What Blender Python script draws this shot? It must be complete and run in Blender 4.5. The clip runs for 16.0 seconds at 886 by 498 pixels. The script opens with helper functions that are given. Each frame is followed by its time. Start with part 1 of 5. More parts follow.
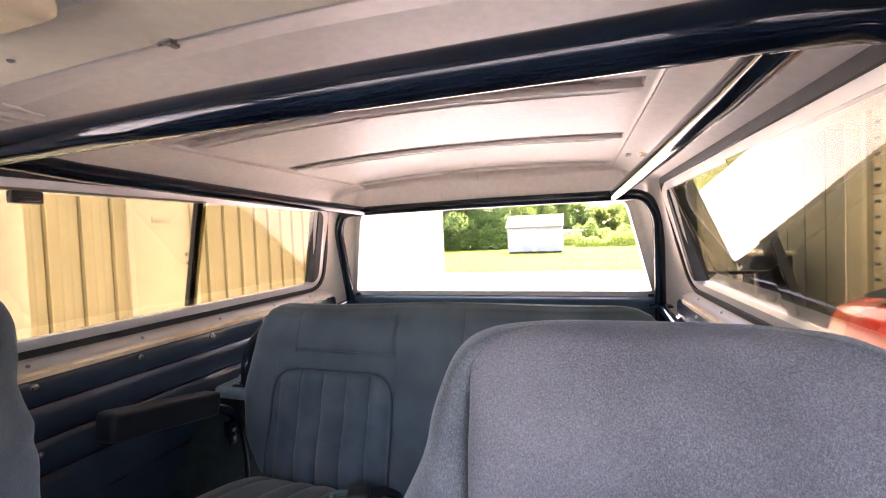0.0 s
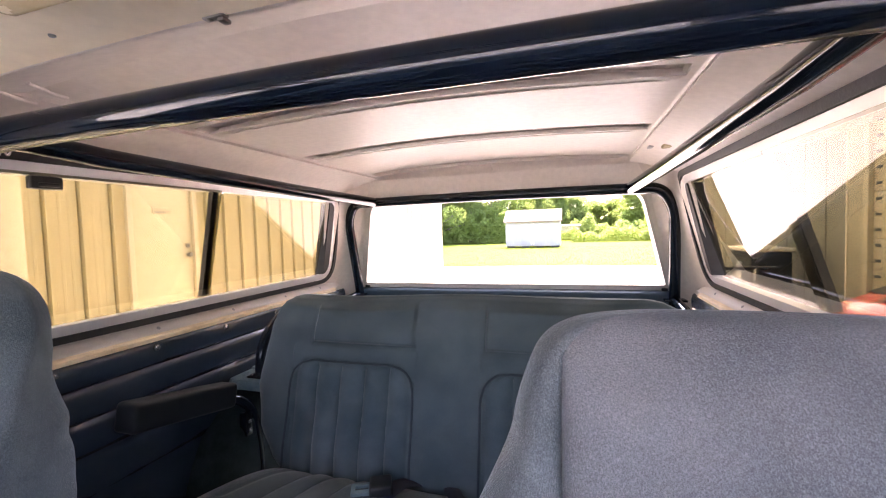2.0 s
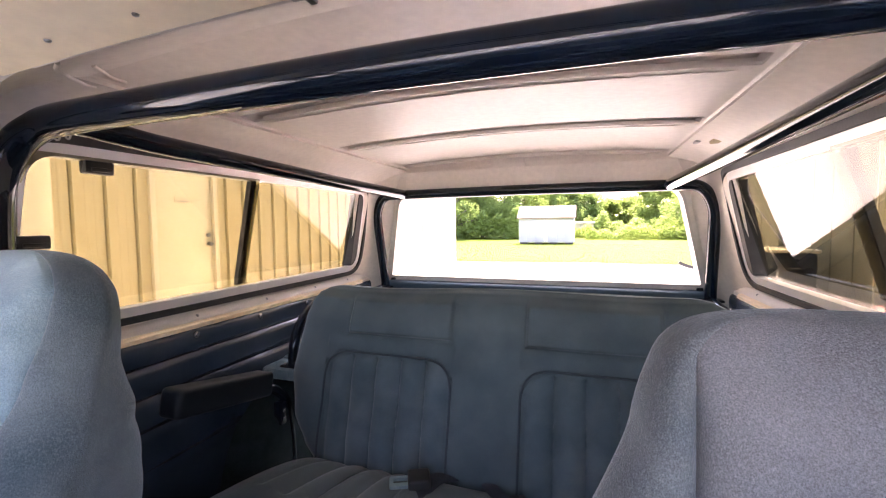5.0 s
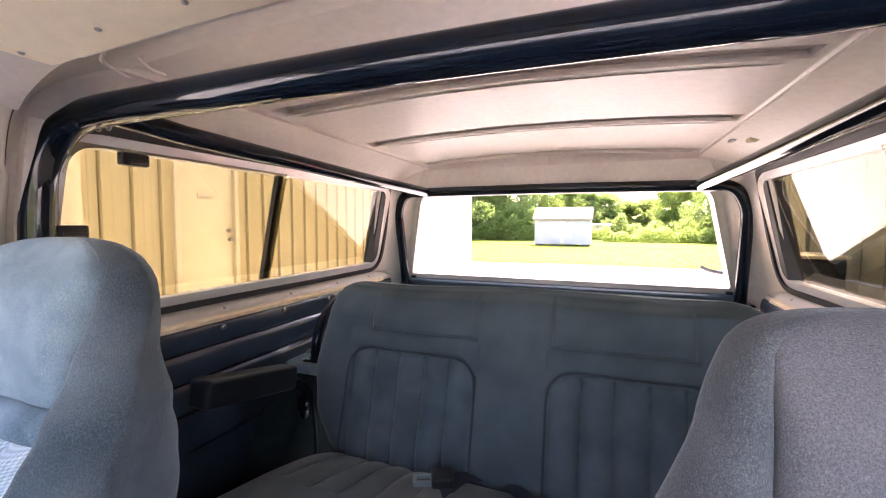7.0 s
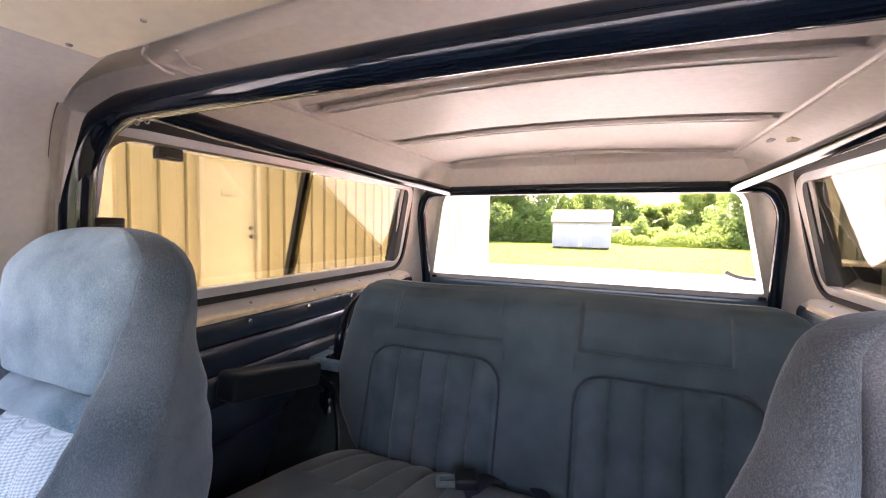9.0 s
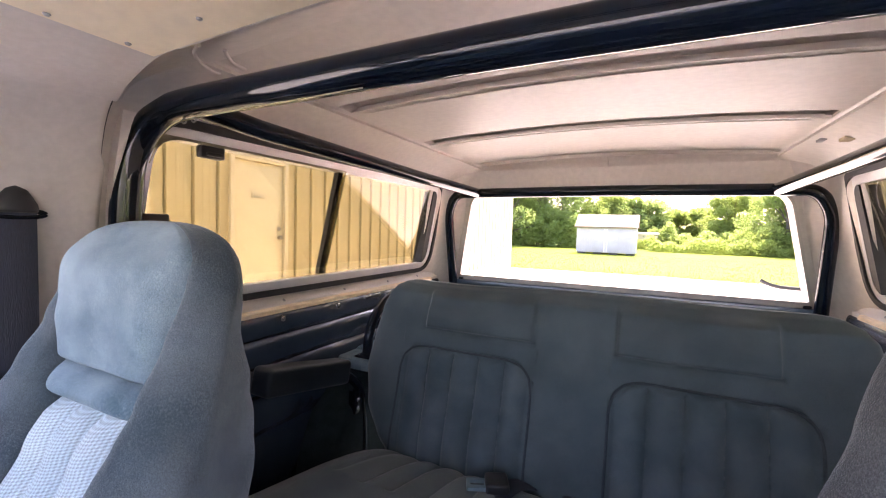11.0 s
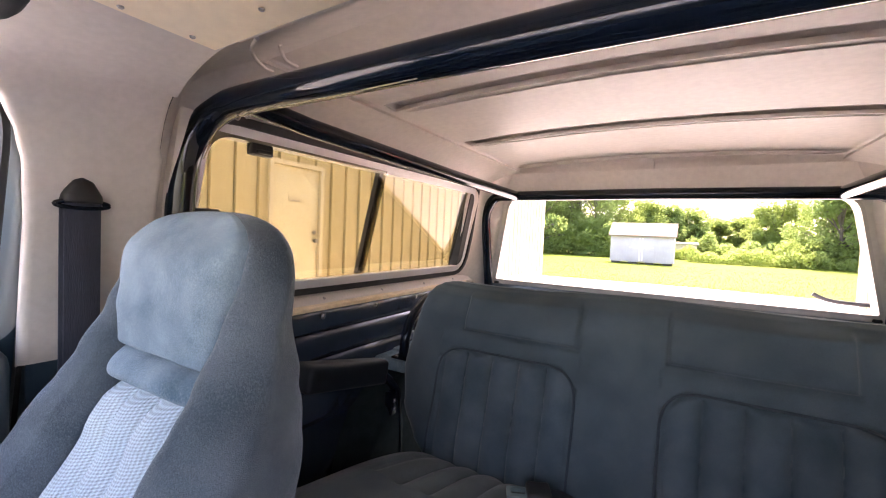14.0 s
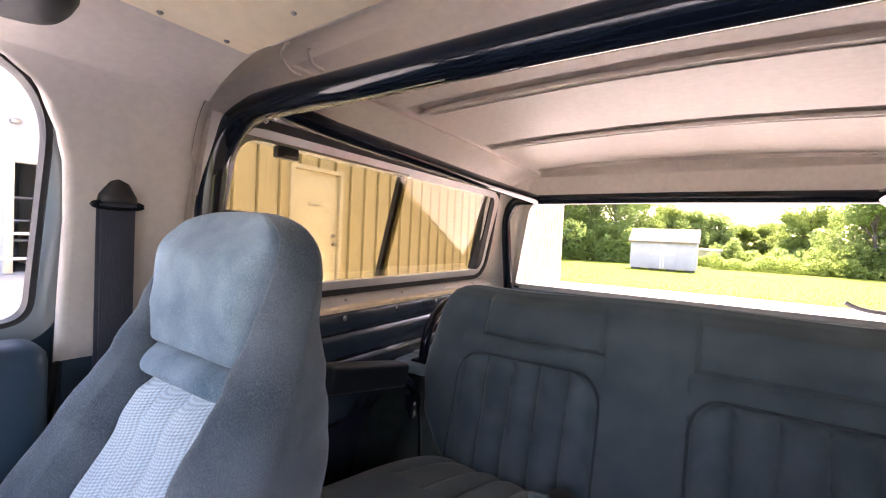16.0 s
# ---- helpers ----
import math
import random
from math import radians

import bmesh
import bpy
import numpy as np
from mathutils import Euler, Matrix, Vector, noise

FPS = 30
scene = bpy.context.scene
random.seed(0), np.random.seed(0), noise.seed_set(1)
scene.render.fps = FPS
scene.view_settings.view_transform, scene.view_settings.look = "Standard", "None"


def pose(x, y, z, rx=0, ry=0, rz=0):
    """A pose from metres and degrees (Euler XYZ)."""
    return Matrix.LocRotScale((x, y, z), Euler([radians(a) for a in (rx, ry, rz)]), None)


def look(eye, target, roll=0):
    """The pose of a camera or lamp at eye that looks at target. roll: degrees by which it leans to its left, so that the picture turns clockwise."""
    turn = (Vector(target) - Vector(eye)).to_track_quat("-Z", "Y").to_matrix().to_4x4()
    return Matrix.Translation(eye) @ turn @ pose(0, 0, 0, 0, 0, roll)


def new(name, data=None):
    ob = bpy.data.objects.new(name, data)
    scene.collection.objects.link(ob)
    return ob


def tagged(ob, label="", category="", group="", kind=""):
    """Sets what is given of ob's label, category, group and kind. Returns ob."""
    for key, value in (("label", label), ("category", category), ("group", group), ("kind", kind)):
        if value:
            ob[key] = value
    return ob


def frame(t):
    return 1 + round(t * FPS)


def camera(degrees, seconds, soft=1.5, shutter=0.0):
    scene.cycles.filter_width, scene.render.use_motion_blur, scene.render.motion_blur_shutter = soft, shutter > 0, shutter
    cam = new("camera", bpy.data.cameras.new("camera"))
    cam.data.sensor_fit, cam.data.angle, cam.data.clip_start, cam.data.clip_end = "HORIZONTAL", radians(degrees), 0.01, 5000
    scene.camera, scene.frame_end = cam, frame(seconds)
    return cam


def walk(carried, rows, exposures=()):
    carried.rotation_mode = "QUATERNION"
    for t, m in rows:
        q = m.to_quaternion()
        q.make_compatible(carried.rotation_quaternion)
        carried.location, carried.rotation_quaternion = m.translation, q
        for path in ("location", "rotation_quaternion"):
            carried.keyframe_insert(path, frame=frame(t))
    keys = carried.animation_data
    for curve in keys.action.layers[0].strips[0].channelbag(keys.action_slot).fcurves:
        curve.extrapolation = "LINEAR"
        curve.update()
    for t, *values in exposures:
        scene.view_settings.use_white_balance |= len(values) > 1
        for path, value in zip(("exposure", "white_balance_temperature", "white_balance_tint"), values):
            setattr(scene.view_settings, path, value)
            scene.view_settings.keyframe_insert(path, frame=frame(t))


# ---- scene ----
cam = camera(93.9, 16.0, soft=1.1)
PATH = [
    (0, (0.394, 0.01, 1.474), (-0.221, 1.913, 1.408), -2.3),
    (0.5, (0.377, 0.007, 1.474), (-0.231, 1.911, 1.397), -2.2),
    (1, (0.358, 0.005, 1.473), (-0.245, 1.91, 1.388), -2.1),
    (1.5, (0.341, 0.005, 1.472), (-0.26, 1.911, 1.381), -2.0),
    (2, (0.325, 0.003, 1.469), (-0.276, 1.908, 1.373), -1.8),
    (2.5, (0.312, 0.003, 1.469), (-0.295, 1.906, 1.365), -1.6),
    (3, (0.296, 0.001, 1.467), (-0.314, 1.903, 1.359), -1.5),
    (3.5, (0.284, 0.0, 1.467), (-0.335, 1.899, 1.353), -1.3),
    (4, (0.27, -0.002, 1.467), (-0.358, 1.893, 1.35), -1.1),
    (6.5, (0.22, -0.01, 1.461), (-0.481, 1.859, 1.339), -0.0),
    (7, (0.213, -0.009, 1.458), (-0.505, 1.854, 1.337), 0.2),
    (7.5, (0.205, -0.009, 1.455), (-0.529, 1.848, 1.334), 0.4),
    (8, (0.199, -0.009, 1.453), (-0.553, 1.841, 1.333), 0.6),
    (8.5, (0.192, -0.008, 1.452), (-0.578, 1.834, 1.333), 0.8),
    (9, (0.185, -0.009, 1.45), (-0.606, 1.825, 1.333), 1.0),
    (11.5, (0.149, -0.015, 1.436), (-0.759, 1.765, 1.339), 1.8),
    (12, (0.141, -0.015, 1.431), (-0.786, 1.754, 1.34), 2.0),
    (12.5, (0.137, -0.015, 1.429), (-0.812, 1.744, 1.34), 2.1),
    (13, (0.131, -0.015, 1.426), (-0.838, 1.732, 1.343), 2.2),
    (13.5, (0.125, -0.015, 1.424), (-0.865, 1.721, 1.346), 2.3),
    (14, (0.123, -0.015, 1.422), (-0.889, 1.708, 1.347), 2.4),
    (14.5, (0.118, -0.017, 1.42), (-0.91, 1.697, 1.35), 2.5),
    (15, (0.116, -0.018, 1.417), (-0.93, 1.685, 1.353), 2.5),
    (15.5, (0.113, -0.019, 1.416), (-0.952, 1.673, 1.358), 2.6),
    (16, (0.111, -0.02, 1.416), (-0.971, 1.661, 1.361), 2.7),
]
walk(cam, [(t, look(eye, target, roll)) for t, eye, target, roll in PATH], [(0.0, 3.93, 7250, 31), (7.0, 3.82, 7300, 30), (16.0, 3.61, 7550, 31)])

# ---------- world, sun, exposure ----------
SUN_EL, SUN_AZ = 58.0, 7.0      # azimuth measured from +y towards +x
world = bpy.data.worlds.new("sky")
scene.world = world
world.use_nodes = True
_nt = world.node_tree
_bg = _nt.nodes["Background"]
_sky = _nt.nodes.new("ShaderNodeTexSky")
_sky.sky_type = "NISHITA"
_sky.sun_disc = False
_sky.sun_elevation = radians(SUN_EL)
_sky.sun_rotation = radians(SUN_AZ)
_sky.air_density, _sky.dust_density, _sky.ozone_density = 1.0, 2.5, 1.0
_nt.links.new(_sky.outputs[0], _bg.inputs[0])
_bg.inputs[1].default_value = 0.15
_sun = bpy.data.lights.new("sun", "SUN")
_sun.energy, _sun.angle, _sun.color = 2.1, radians(0.53), (1.0, 0.95, 0.87)
sun = new("sun", _sun)
_d = Vector((math.sin(radians(SUN_AZ)) * math.cos(radians(SUN_EL)), math.cos(radians(SUN_AZ)) * math.cos(radians(SUN_EL)), math.sin(radians(SUN_EL))))
sun.matrix_world = look(tuple(_d * 50), (0, 0, 0))


# ---------- materials ----------
def material(name, c1, c2=None, rough=0.6, metal=0.0, scale=8.0, detail=6.0, bump=0.0, bump_scale=None, coat=0.0, sheen=0.0, spec=0.5,
             fine=0.0, fine_scale=200.0, stretch=(1, 1, 1), rough_var=0.1, island=0.0, bump_dist=0.002):
    """Two-scale noise on colour, roughness and relief, in object metres."""
    m = bpy.data.materials.new(name)
    m.use_nodes = True
    nt = m.node_tree
    b = nt.nodes["Principled BSDF"]
    co = nt.nodes.new("ShaderNodeTexCoord")
    mp = nt.nodes.new("ShaderNodeMapping")
    mp.inputs["Scale"].default_value = stretch
    nt.links.new(co.outputs["Object"], mp.inputs[0])
    n1 = nt.nodes.new("ShaderNodeTexNoise")
    n1.inputs["Scale"].default_value, n1.inputs["Detail"].default_value = scale, detail
    nt.links.new(mp.outputs[0], n1.inputs["Vector"])
    n2 = nt.nodes.new("ShaderNodeTexNoise")
    n2.inputs["Scale"].default_value, n2.inputs["Detail"].default_value = fine_scale, 3.0
    nt.links.new(mp.outputs[0], n2.inputs["Vector"])
    ramp = nt.nodes.new("ShaderNodeMapRange")
    ramp.inputs[1].default_value, ramp.inputs[2].default_value = 0.3, 0.7
    nt.links.new(n1.outputs[0], ramp.inputs[0])
    mix = nt.nodes.new("ShaderNodeMix")
    mix.data_type = "RGBA"
    mix.inputs[6].default_value = (*c1, 1)
    mix.inputs[7].default_value = (*(c2 or c1), 1)
    nt.links.new(ramp.outputs[0], mix.inputs[0])
    col = mix.outputs[2]
    if fine:
        h = nt.nodes.new("ShaderNodeMapRange")
        h.inputs[1].default_value, h.inputs[2].default_value = 0.3, 0.7
        h.inputs[3].default_value, h.inputs[4].default_value = 1 - fine, 1 + fine
        nt.links.new(n2.outputs[0], h.inputs[0])
        mul = nt.nodes.new("ShaderNodeMix")
        mul.data_type, mul.blend_type = "RGBA", "MULTIPLY"
        mul.inputs[0].default_value = 1.0
        nt.links.new(col, mul.inputs[6])
        nt.links.new(h.outputs[0], mul.inputs[7])
        col = mul.outputs[2]
    if island:
        g = nt.nodes.new("ShaderNodeNewGeometry")
        h = nt.nodes.new("ShaderNodeMapRange")
        h.inputs[3].default_value, h.inputs[4].default_value = 1 - island, 1 + island
        nt.links.new(g.outputs["Random Per Island"], h.inputs[0])
        mul = nt.nodes.new("ShaderNodeMix")
        mul.data_type, mul.blend_type = "RGBA", "MULTIPLY"
        mul.inputs[0].default_value = 1.0
        nt.links.new(col, mul.inputs[6])
        nt.links.new(h.outputs[0], mul.inputs[7])
        col = mul.outputs[2]
    nt.links.new(col, b.inputs["Base Color"])
    r = nt.nodes.new("ShaderNodeMapRange")
    r.inputs[3].default_value, r.inputs[4].default_value = max(0.02, rough - rough_var), min(1, rough + rough_var)
    nt.links.new(n1.outputs[0], r.inputs[0])
    nt.links.new(r.outputs[0], b.inputs["Roughness"])
    b.inputs["Metallic"].default_value = metal
    b.inputs["Coat Weight"].default_value = coat
    b.inputs["Coat Roughness"].default_value = 0.04
    b.inputs["Sheen Weight"].default_value = sheen
    b.inputs["Sheen Roughness"].default_value = 0.4
    b.inputs["Specular IOR Level"].default_value = spec
    if bump:
        bp = nt.nodes.new("ShaderNodeBump")
        bp.inputs["Strength"].default_value, bp.inputs["Distance"].default_value = bump, bump_dist
        src = n2 if bump_scale is None else None
        if src is None:
            src = nt.nodes.new("ShaderNodeTexNoise")
            src.inputs["Scale"].default_value, src.inputs["Detail"].default_value = bump_scale, 4.0
            nt.links.new(mp.outputs[0], src.inputs["Vector"])
        nt.links.new(src.outputs[0], bp.inputs["Height"])
        nt.links.new(bp.outputs[0], b.inputs["Normal"])
    return m


def glass(name, tint):
    """Thin pane: tinted see-through with a mirror gloss that grows towards grazing views."""
    m = bpy.data.materials.new(name)
    m.use_nodes = True
    nt = m.node_tree
    nt.nodes.remove(nt.nodes["Principled BSDF"])
    o = nt.nodes["Material Output"]
    clear = nt.nodes.new("ShaderNodeBsdfTransparent")
    clear.inputs[0].default_value = (*[math.sqrt(c) for c in tint], 1)
    gloss = nt.nodes.new("ShaderNodeBsdfGlossy")
    gloss.inputs["Roughness"].default_value = 0.0
    lw = nt.nodes.new("ShaderNodeLayerWeight")
    lw.inputs["Blend"].default_value = 0.5
    p = nt.nodes.new("ShaderNodeMath")
    p.operation = "POWER"
    p.inputs[1].default_value = 5.0
    nt.links.new(lw.outputs["Facing"], p.inputs[0])
    f = nt.nodes.new("ShaderNodeMath")
    f.operation = "MULTIPLY_ADD"
    f.inputs[1].default_value, f.inputs[2].default_value = 0.96, 0.035
    nt.links.new(p.outputs[0], f.inputs[0])
    mx = nt.nodes.new("ShaderNodeMixShader")
    nt.links.new(f.outputs[0], mx.inputs[0])
    nt.links.new(clear.outputs[0], mx.inputs[1])
    nt.links.new(gloss.outputs[0], mx.inputs[2])
    nt.links.new(mx.outputs[0], o.inputs[0])
    return m


def weave(m, period=0.0068, depth=0.0008):
    """Staggered raised knots over a fabric in diagonal rows, with darker gaps."""
    nt = m.node_tree
    b = nt.nodes["Principled BSDF"]
    co = nt.nodes.new("ShaderNodeTexCoord")
    sep = nt.nodes.new("ShaderNodeSeparateXYZ")
    nt.links.new(co.outputs["Object"], sep.inputs[0])
    waves = []
    for way in ("ADD", "SUBTRACT"):
        d = nt.nodes.new("ShaderNodeMath")
        d.operation = way
        nt.links.new(sep.outputs[0], d.inputs[0])
        nt.links.new(sep.outputs[2], d.inputs[1])
        k = nt.nodes.new("ShaderNodeMath")
        k.operation = "MULTIPLY"
        k.inputs[1].default_value = 2 * math.pi / period
        nt.links.new(d.outputs[0], k.inputs[0])
        w = nt.nodes.new("ShaderNodeMath")
        w.operation = "SINE"
        nt.links.new(k.outputs[0], w.inputs[0])
        waves.append(w)
    p = nt.nodes.new("ShaderNodeMath")
    p.operation = "MULTIPLY"
    nt.links.new(waves[0].outputs[0], p.inputs[0])
    nt.links.new(waves[1].outputs[0], p.inputs[1])
    bp = nt.nodes.new("ShaderNodeBump")
    bp.inputs["Strength"].default_value, bp.inputs["Distance"].default_value = 0.8, depth
    nt.links.new(p.outputs[0], bp.inputs["Height"])
    nt.links.new(bp.outputs[0], b.inputs["Normal"])
    r = nt.nodes.new("ShaderNodeMapRange")
    r.inputs[1].default_value, r.inputs[2].default_value, r.inputs[3].default_value, r.inputs[4].default_value = -0.6, 0.5, 0.65, 1.0
    nt.links.new(p.outputs[0], r.inputs[0])
    mul = nt.nodes.new("ShaderNodeMix")
    mul.data_type, mul.blend_type = "RGBA", "MULTIPLY"
    mul.inputs[0].default_value = 1.0
    nt.links.new(b.inputs["Base Color"].links[0].from_socket, mul.inputs[6])
    nt.links.new(r.outputs[0], mul.inputs[7])
    nt.links.new(mul.outputs[2], b.inputs["Base Color"])
    return m




def velour(name, dark, light, fibre, sheen=0.7, brush=9.0, grit=620.0):
    """Brushed pile: soft nap marks, pale fibre tips in short strokes, a fine grain and a sheen towards the rims."""
    m = material(name, dark, light, 0.95, scale=brush, detail=5, sheen=sheen, bump=0.6, bump_scale=900, fine=0.30, fine_scale=1100, spec=0.08, bump_dist=0.0015)
    nt = m.node_tree
    b = nt.nodes["Principled BSDF"]
    b.inputs["Sheen Roughness"].default_value = 0.24
    b.inputs["Sheen Tint"].default_value = (0.88, 0.94, 1.0, 1)
    co = nt.nodes.new("ShaderNodeTexCoord")
    mp = nt.nodes.new("ShaderNodeMapping")
    mp.inputs["Scale"].default_value = (1.0, 1.0, 0.6)
    mp.inputs["Rotation"].default_value = (0.3, 0.5, 0.2)
    nt.links.new(co.outputs["Object"], mp.inputs[0])
    n = nt.nodes.new("ShaderNodeTexNoise")
    n.inputs["Scale"].default_value, n.inputs["Detail"].default_value, n.inputs["Roughness"].default_value = grit, 3.0, 0.65
    nt.links.new(mp.outputs[0], n.inputs["Vector"])
    area = nt.nodes.new("ShaderNodeTexNoise")
    area.inputs["Scale"].default_value, area.inputs["Detail"].default_value = 13.0, 4.0
    nt.links.new(mp.outputs[0], area.inputs["Vector"])
    hi = nt.nodes.new("ShaderNodeMapRange")
    hi.inputs[1].default_value, hi.inputs[2].default_value, hi.inputs[3].default_value, hi.inputs[4].default_value = 0.46, 0.74, 0.0, 1.0
    nt.links.new(n.outputs[0], hi.inputs[0])
    am = nt.nodes.new("ShaderNodeMapRange")
    am.inputs[1].default_value, am.inputs[2].default_value, am.inputs[3].default_value, am.inputs[4].default_value = 0.30, 0.70, 0.16, 0.42
    nt.links.new(area.outputs[0], am.inputs[0])
    k = nt.nodes.new("ShaderNodeMath")
    k.operation = "MULTIPLY"
    nt.links.new(hi.outputs[0], k.inputs[0])
    nt.links.new(am.outputs[0], k.inputs[1])
    mix = nt.nodes.new("ShaderNodeMix")
    mix.data_type = "RGBA"
    nt.links.new(k.outputs[0], mix.inputs[0])
    nt.links.new(b.inputs["Base Color"].links[0].from_socket, mix.inputs[6])
    mix.inputs[7].default_value = (*fibre, 1)
    nt.links.new(mix.outputs[2], b.inputs["Base Color"])
    return m


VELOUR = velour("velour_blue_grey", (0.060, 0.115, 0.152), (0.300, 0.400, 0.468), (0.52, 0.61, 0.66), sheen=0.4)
# same velour darkened: the shade on the bolsters is put into the colour
VELOUR_SHADED = velour("velour_shaded_side", (0.044, 0.064, 0.080), (0.128, 0.156, 0.178), (0.29, 0.33, 0.36), sheen=0.42)
# same velour recoloured for the light that falls on the driver's seat
VELOUR_DRIVER = velour("velour_driver_grey", (0.036, 0.046, 0.058), (0.178, 0.178, 0.196), (0.42, 0.43, 0.46), sheen=0.4, brush=4.5, grit=900.0)
# its bolster copy, with the side's shade in the colour
VELOUR_DRIVER_SHADED = velour("velour_driver_shaded", (0.048, 0.062, 0.075), (0.135, 0.148, 0.163), (0.44, 0.46, 0.48), sheen=0.6, grit=900.0)
VELOUR_DARK = material("velour_slate", (0.060, 0.083, 0.092), (0.112, 0.142, 0.152), 0.9, scale=6, detail=8, sheen=0.4, bump=0.3, fine=0.18, fine_scale=800, spec=0.15)
WOVEN = weave(material("woven_insert", (0.60, 0.72, 0.80), (0.67, 0.78, 0.85), 0.95, scale=20, sheen=0.2, fine=0.15, fine_scale=700, spec=0.15))
FLUTED = material("velour_flutes", (0.060, 0.086, 0.096), (0.114, 0.146, 0.158), 0.9, scale=10, detail=8, sheen=0.4, bump=0.3, fine=0.18, fine_scale=800, spec=0.15)
# dark blue of the crease shade painted between the insert's flutes
CREASE_SHADE = material("crease_shade_blue", (0.10, 0.14, 0.17), (0.15, 0.19, 0.22), 0.9, fine=0.2)
PIPING = material("piping_cord", (0.035, 0.045, 0.055), (0.05, 0.06, 0.07), 0.85, fine=0.2)
BEIGE = material("beige_fibreglass", (0.71, 0.645, 0.585), (0.77, 0.705, 0.645), 0.47, scale=5, bump=0.18, bump_scale=90, fine=0.05, fine_scale=60, bump_dist=0.001)
BEIGE_TRIM = material("beige_trim_plastic", (0.62, 0.565, 0.51), (0.68, 0.62, 0.56), 0.40, scale=7, bump=0.2, bump_scale=160, fine=0.04, bump_dist=0.0006)
# beige darkened for the shade on the pillars; the front roof shares it
BEIGE_SHADED = material("beige_pillar_shaded", (0.53, 0.485, 0.445), (0.59, 0.54, 0.495), 0.42, scale=6, bump=0.2, bump_scale=140, fine=0.05, fine_scale=80, bump_dist=0.0006)
HEADLINER = material("cream_headliner_board", (0.80, 0.69, 0.50), (0.85, 0.745, 0.56), 0.6, scale=4, bump=0.12, bump_scale=40, fine=0.04, fine_scale=50, bump_dist=0.001)
TAN_STRIP = material("streaked_tan_strip", (0.68, 0.52, 0.32), (0.78, 0.64, 0.45), 0.35, scale=18, stretch=(1, 0.25, 1), fine=0.15, fine_scale=120)
BLACK_PAINT = material("gloss_black_paint", (0.003, 0.007, 0.014), (0.005, 0.010, 0.019), 0.08, scale=6, rough_var=0.03, bump=0.03, bump_scale=25, spec=0.40)
ARM_VINYL = material("matt_black_vinyl", (0.007, 0.010, 0.014), (0.012, 0.016, 0.021), 0.5, scale=14, bump=0.3, bump_scale=420, spec=0.3, bump_dist=0.0005)
RUBBER = material("black_rubber", (0.012, 0.012, 0.013), (0.025, 0.025, 0.026), 0.6, scale=30, bump=0.2)
VINYL = material("dark_vinyl", (0.016, 0.027, 0.042), (0.024, 0.037, 0.056), 0.25, scale=10, bump=0.25, bump_scale=380, rough_var=0.01, spec=0.75, bump_dist=0.0006)
BLUE_VINYL = material("dark_blue_vinyl", (0.018, 0.045, 0.070), (0.026, 0.058, 0.086), 0.42, scale=9, bump=0.3, bump_scale=300, bump_dist=0.0006)
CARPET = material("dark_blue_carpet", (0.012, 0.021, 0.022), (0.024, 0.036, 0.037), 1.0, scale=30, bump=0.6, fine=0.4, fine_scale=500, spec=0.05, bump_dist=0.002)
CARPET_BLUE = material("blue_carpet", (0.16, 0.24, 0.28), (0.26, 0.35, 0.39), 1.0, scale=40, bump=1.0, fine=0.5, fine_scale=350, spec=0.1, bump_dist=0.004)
FRAME_ALU = material("pale_window_frame", (0.74, 0.72, 0.72), (0.80, 0.78, 0.77), 0.35, scale=12, metal=0.3)
CHROME = material("bright_steel", (0.72, 0.72, 0.74), (0.62, 0.62, 0.64), 0.18, metal=1.0, scale=40)
STEEL = material("dull_steel", (0.42, 0.41, 0.40), (0.30, 0.29, 0.28), 0.38, metal=1.0, scale=60)
BELT_STEEL = material("dull_teal_steel", (0.20, 0.30, 0.32), (0.28, 0.38, 0.40), 0.4, metal=0.4, scale=40)
WEBBING = material("dark_blue_webbing", (0.014, 0.018, 0.034), (0.022, 0.027, 0.045), 0.7, scale=60, stretch=(6, 6, 0.4), bump=0.5, fine=0.3, fine_scale=300)
BLACK_PLASTIC = material("black_plastic", (0.012, 0.012, 0.013), (0.02, 0.02, 0.021), 0.42, scale=30, bump=0.15)
LENS = material("yellowed_lens", (0.62, 0.50, 0.30), (0.70, 0.60, 0.42), 0.25, scale=30)
TINTED = glass("tinted_glass", (0.222, 0.202, 0.134))
# tint added to the unseen driver's pane to weaken light from the right
LIGHT_TINT = glass("lightly_tinted_glass", (0.82, 0.82, 0.80))
CLEAR = glass("clear_glass", (0.97, 0.985, 0.98))
SIDING = material("tan_metal_siding", (0.54, 0.44, 0.24), (0.61, 0.50, 0.29), 0.45, scale=1.2, fine=0.05, fine_scale=30, stretch=(1, 1, 0.25))
# siding of the right building, its shade painted as a darker olive
SIDING_SHADED = material("shaded_tan_siding", (0.17, 0.155, 0.105), (0.22, 0.20, 0.14), 0.5, scale=1.2, fine=0.06, fine_scale=30, stretch=(1, 1, 0.25))
DOOR_METAL = material("bright_teal_door_frame", (0.36, 0.42, 0.45), (0.42, 0.48, 0.50), 0.18, metal=0.5, scale=6, coat=0.5)
SIDING_TRIM = material("pale_tan_trim", (0.68, 0.58, 0.40), (0.72, 0.62, 0.44), 0.5, scale=3, fine=0.04)
DOOR_PAINT = material("cream_door_paint", (0.76, 0.66, 0.44), (0.80, 0.70, 0.48), 0.45, scale=2, fine=0.04, fine_scale=20)
WHITE_SIDING = material("white_siding", (0.44, 0.44, 0.46), (0.38, 0.38, 0.40), 0.5, scale=2, fine=0.05, fine_scale=20)
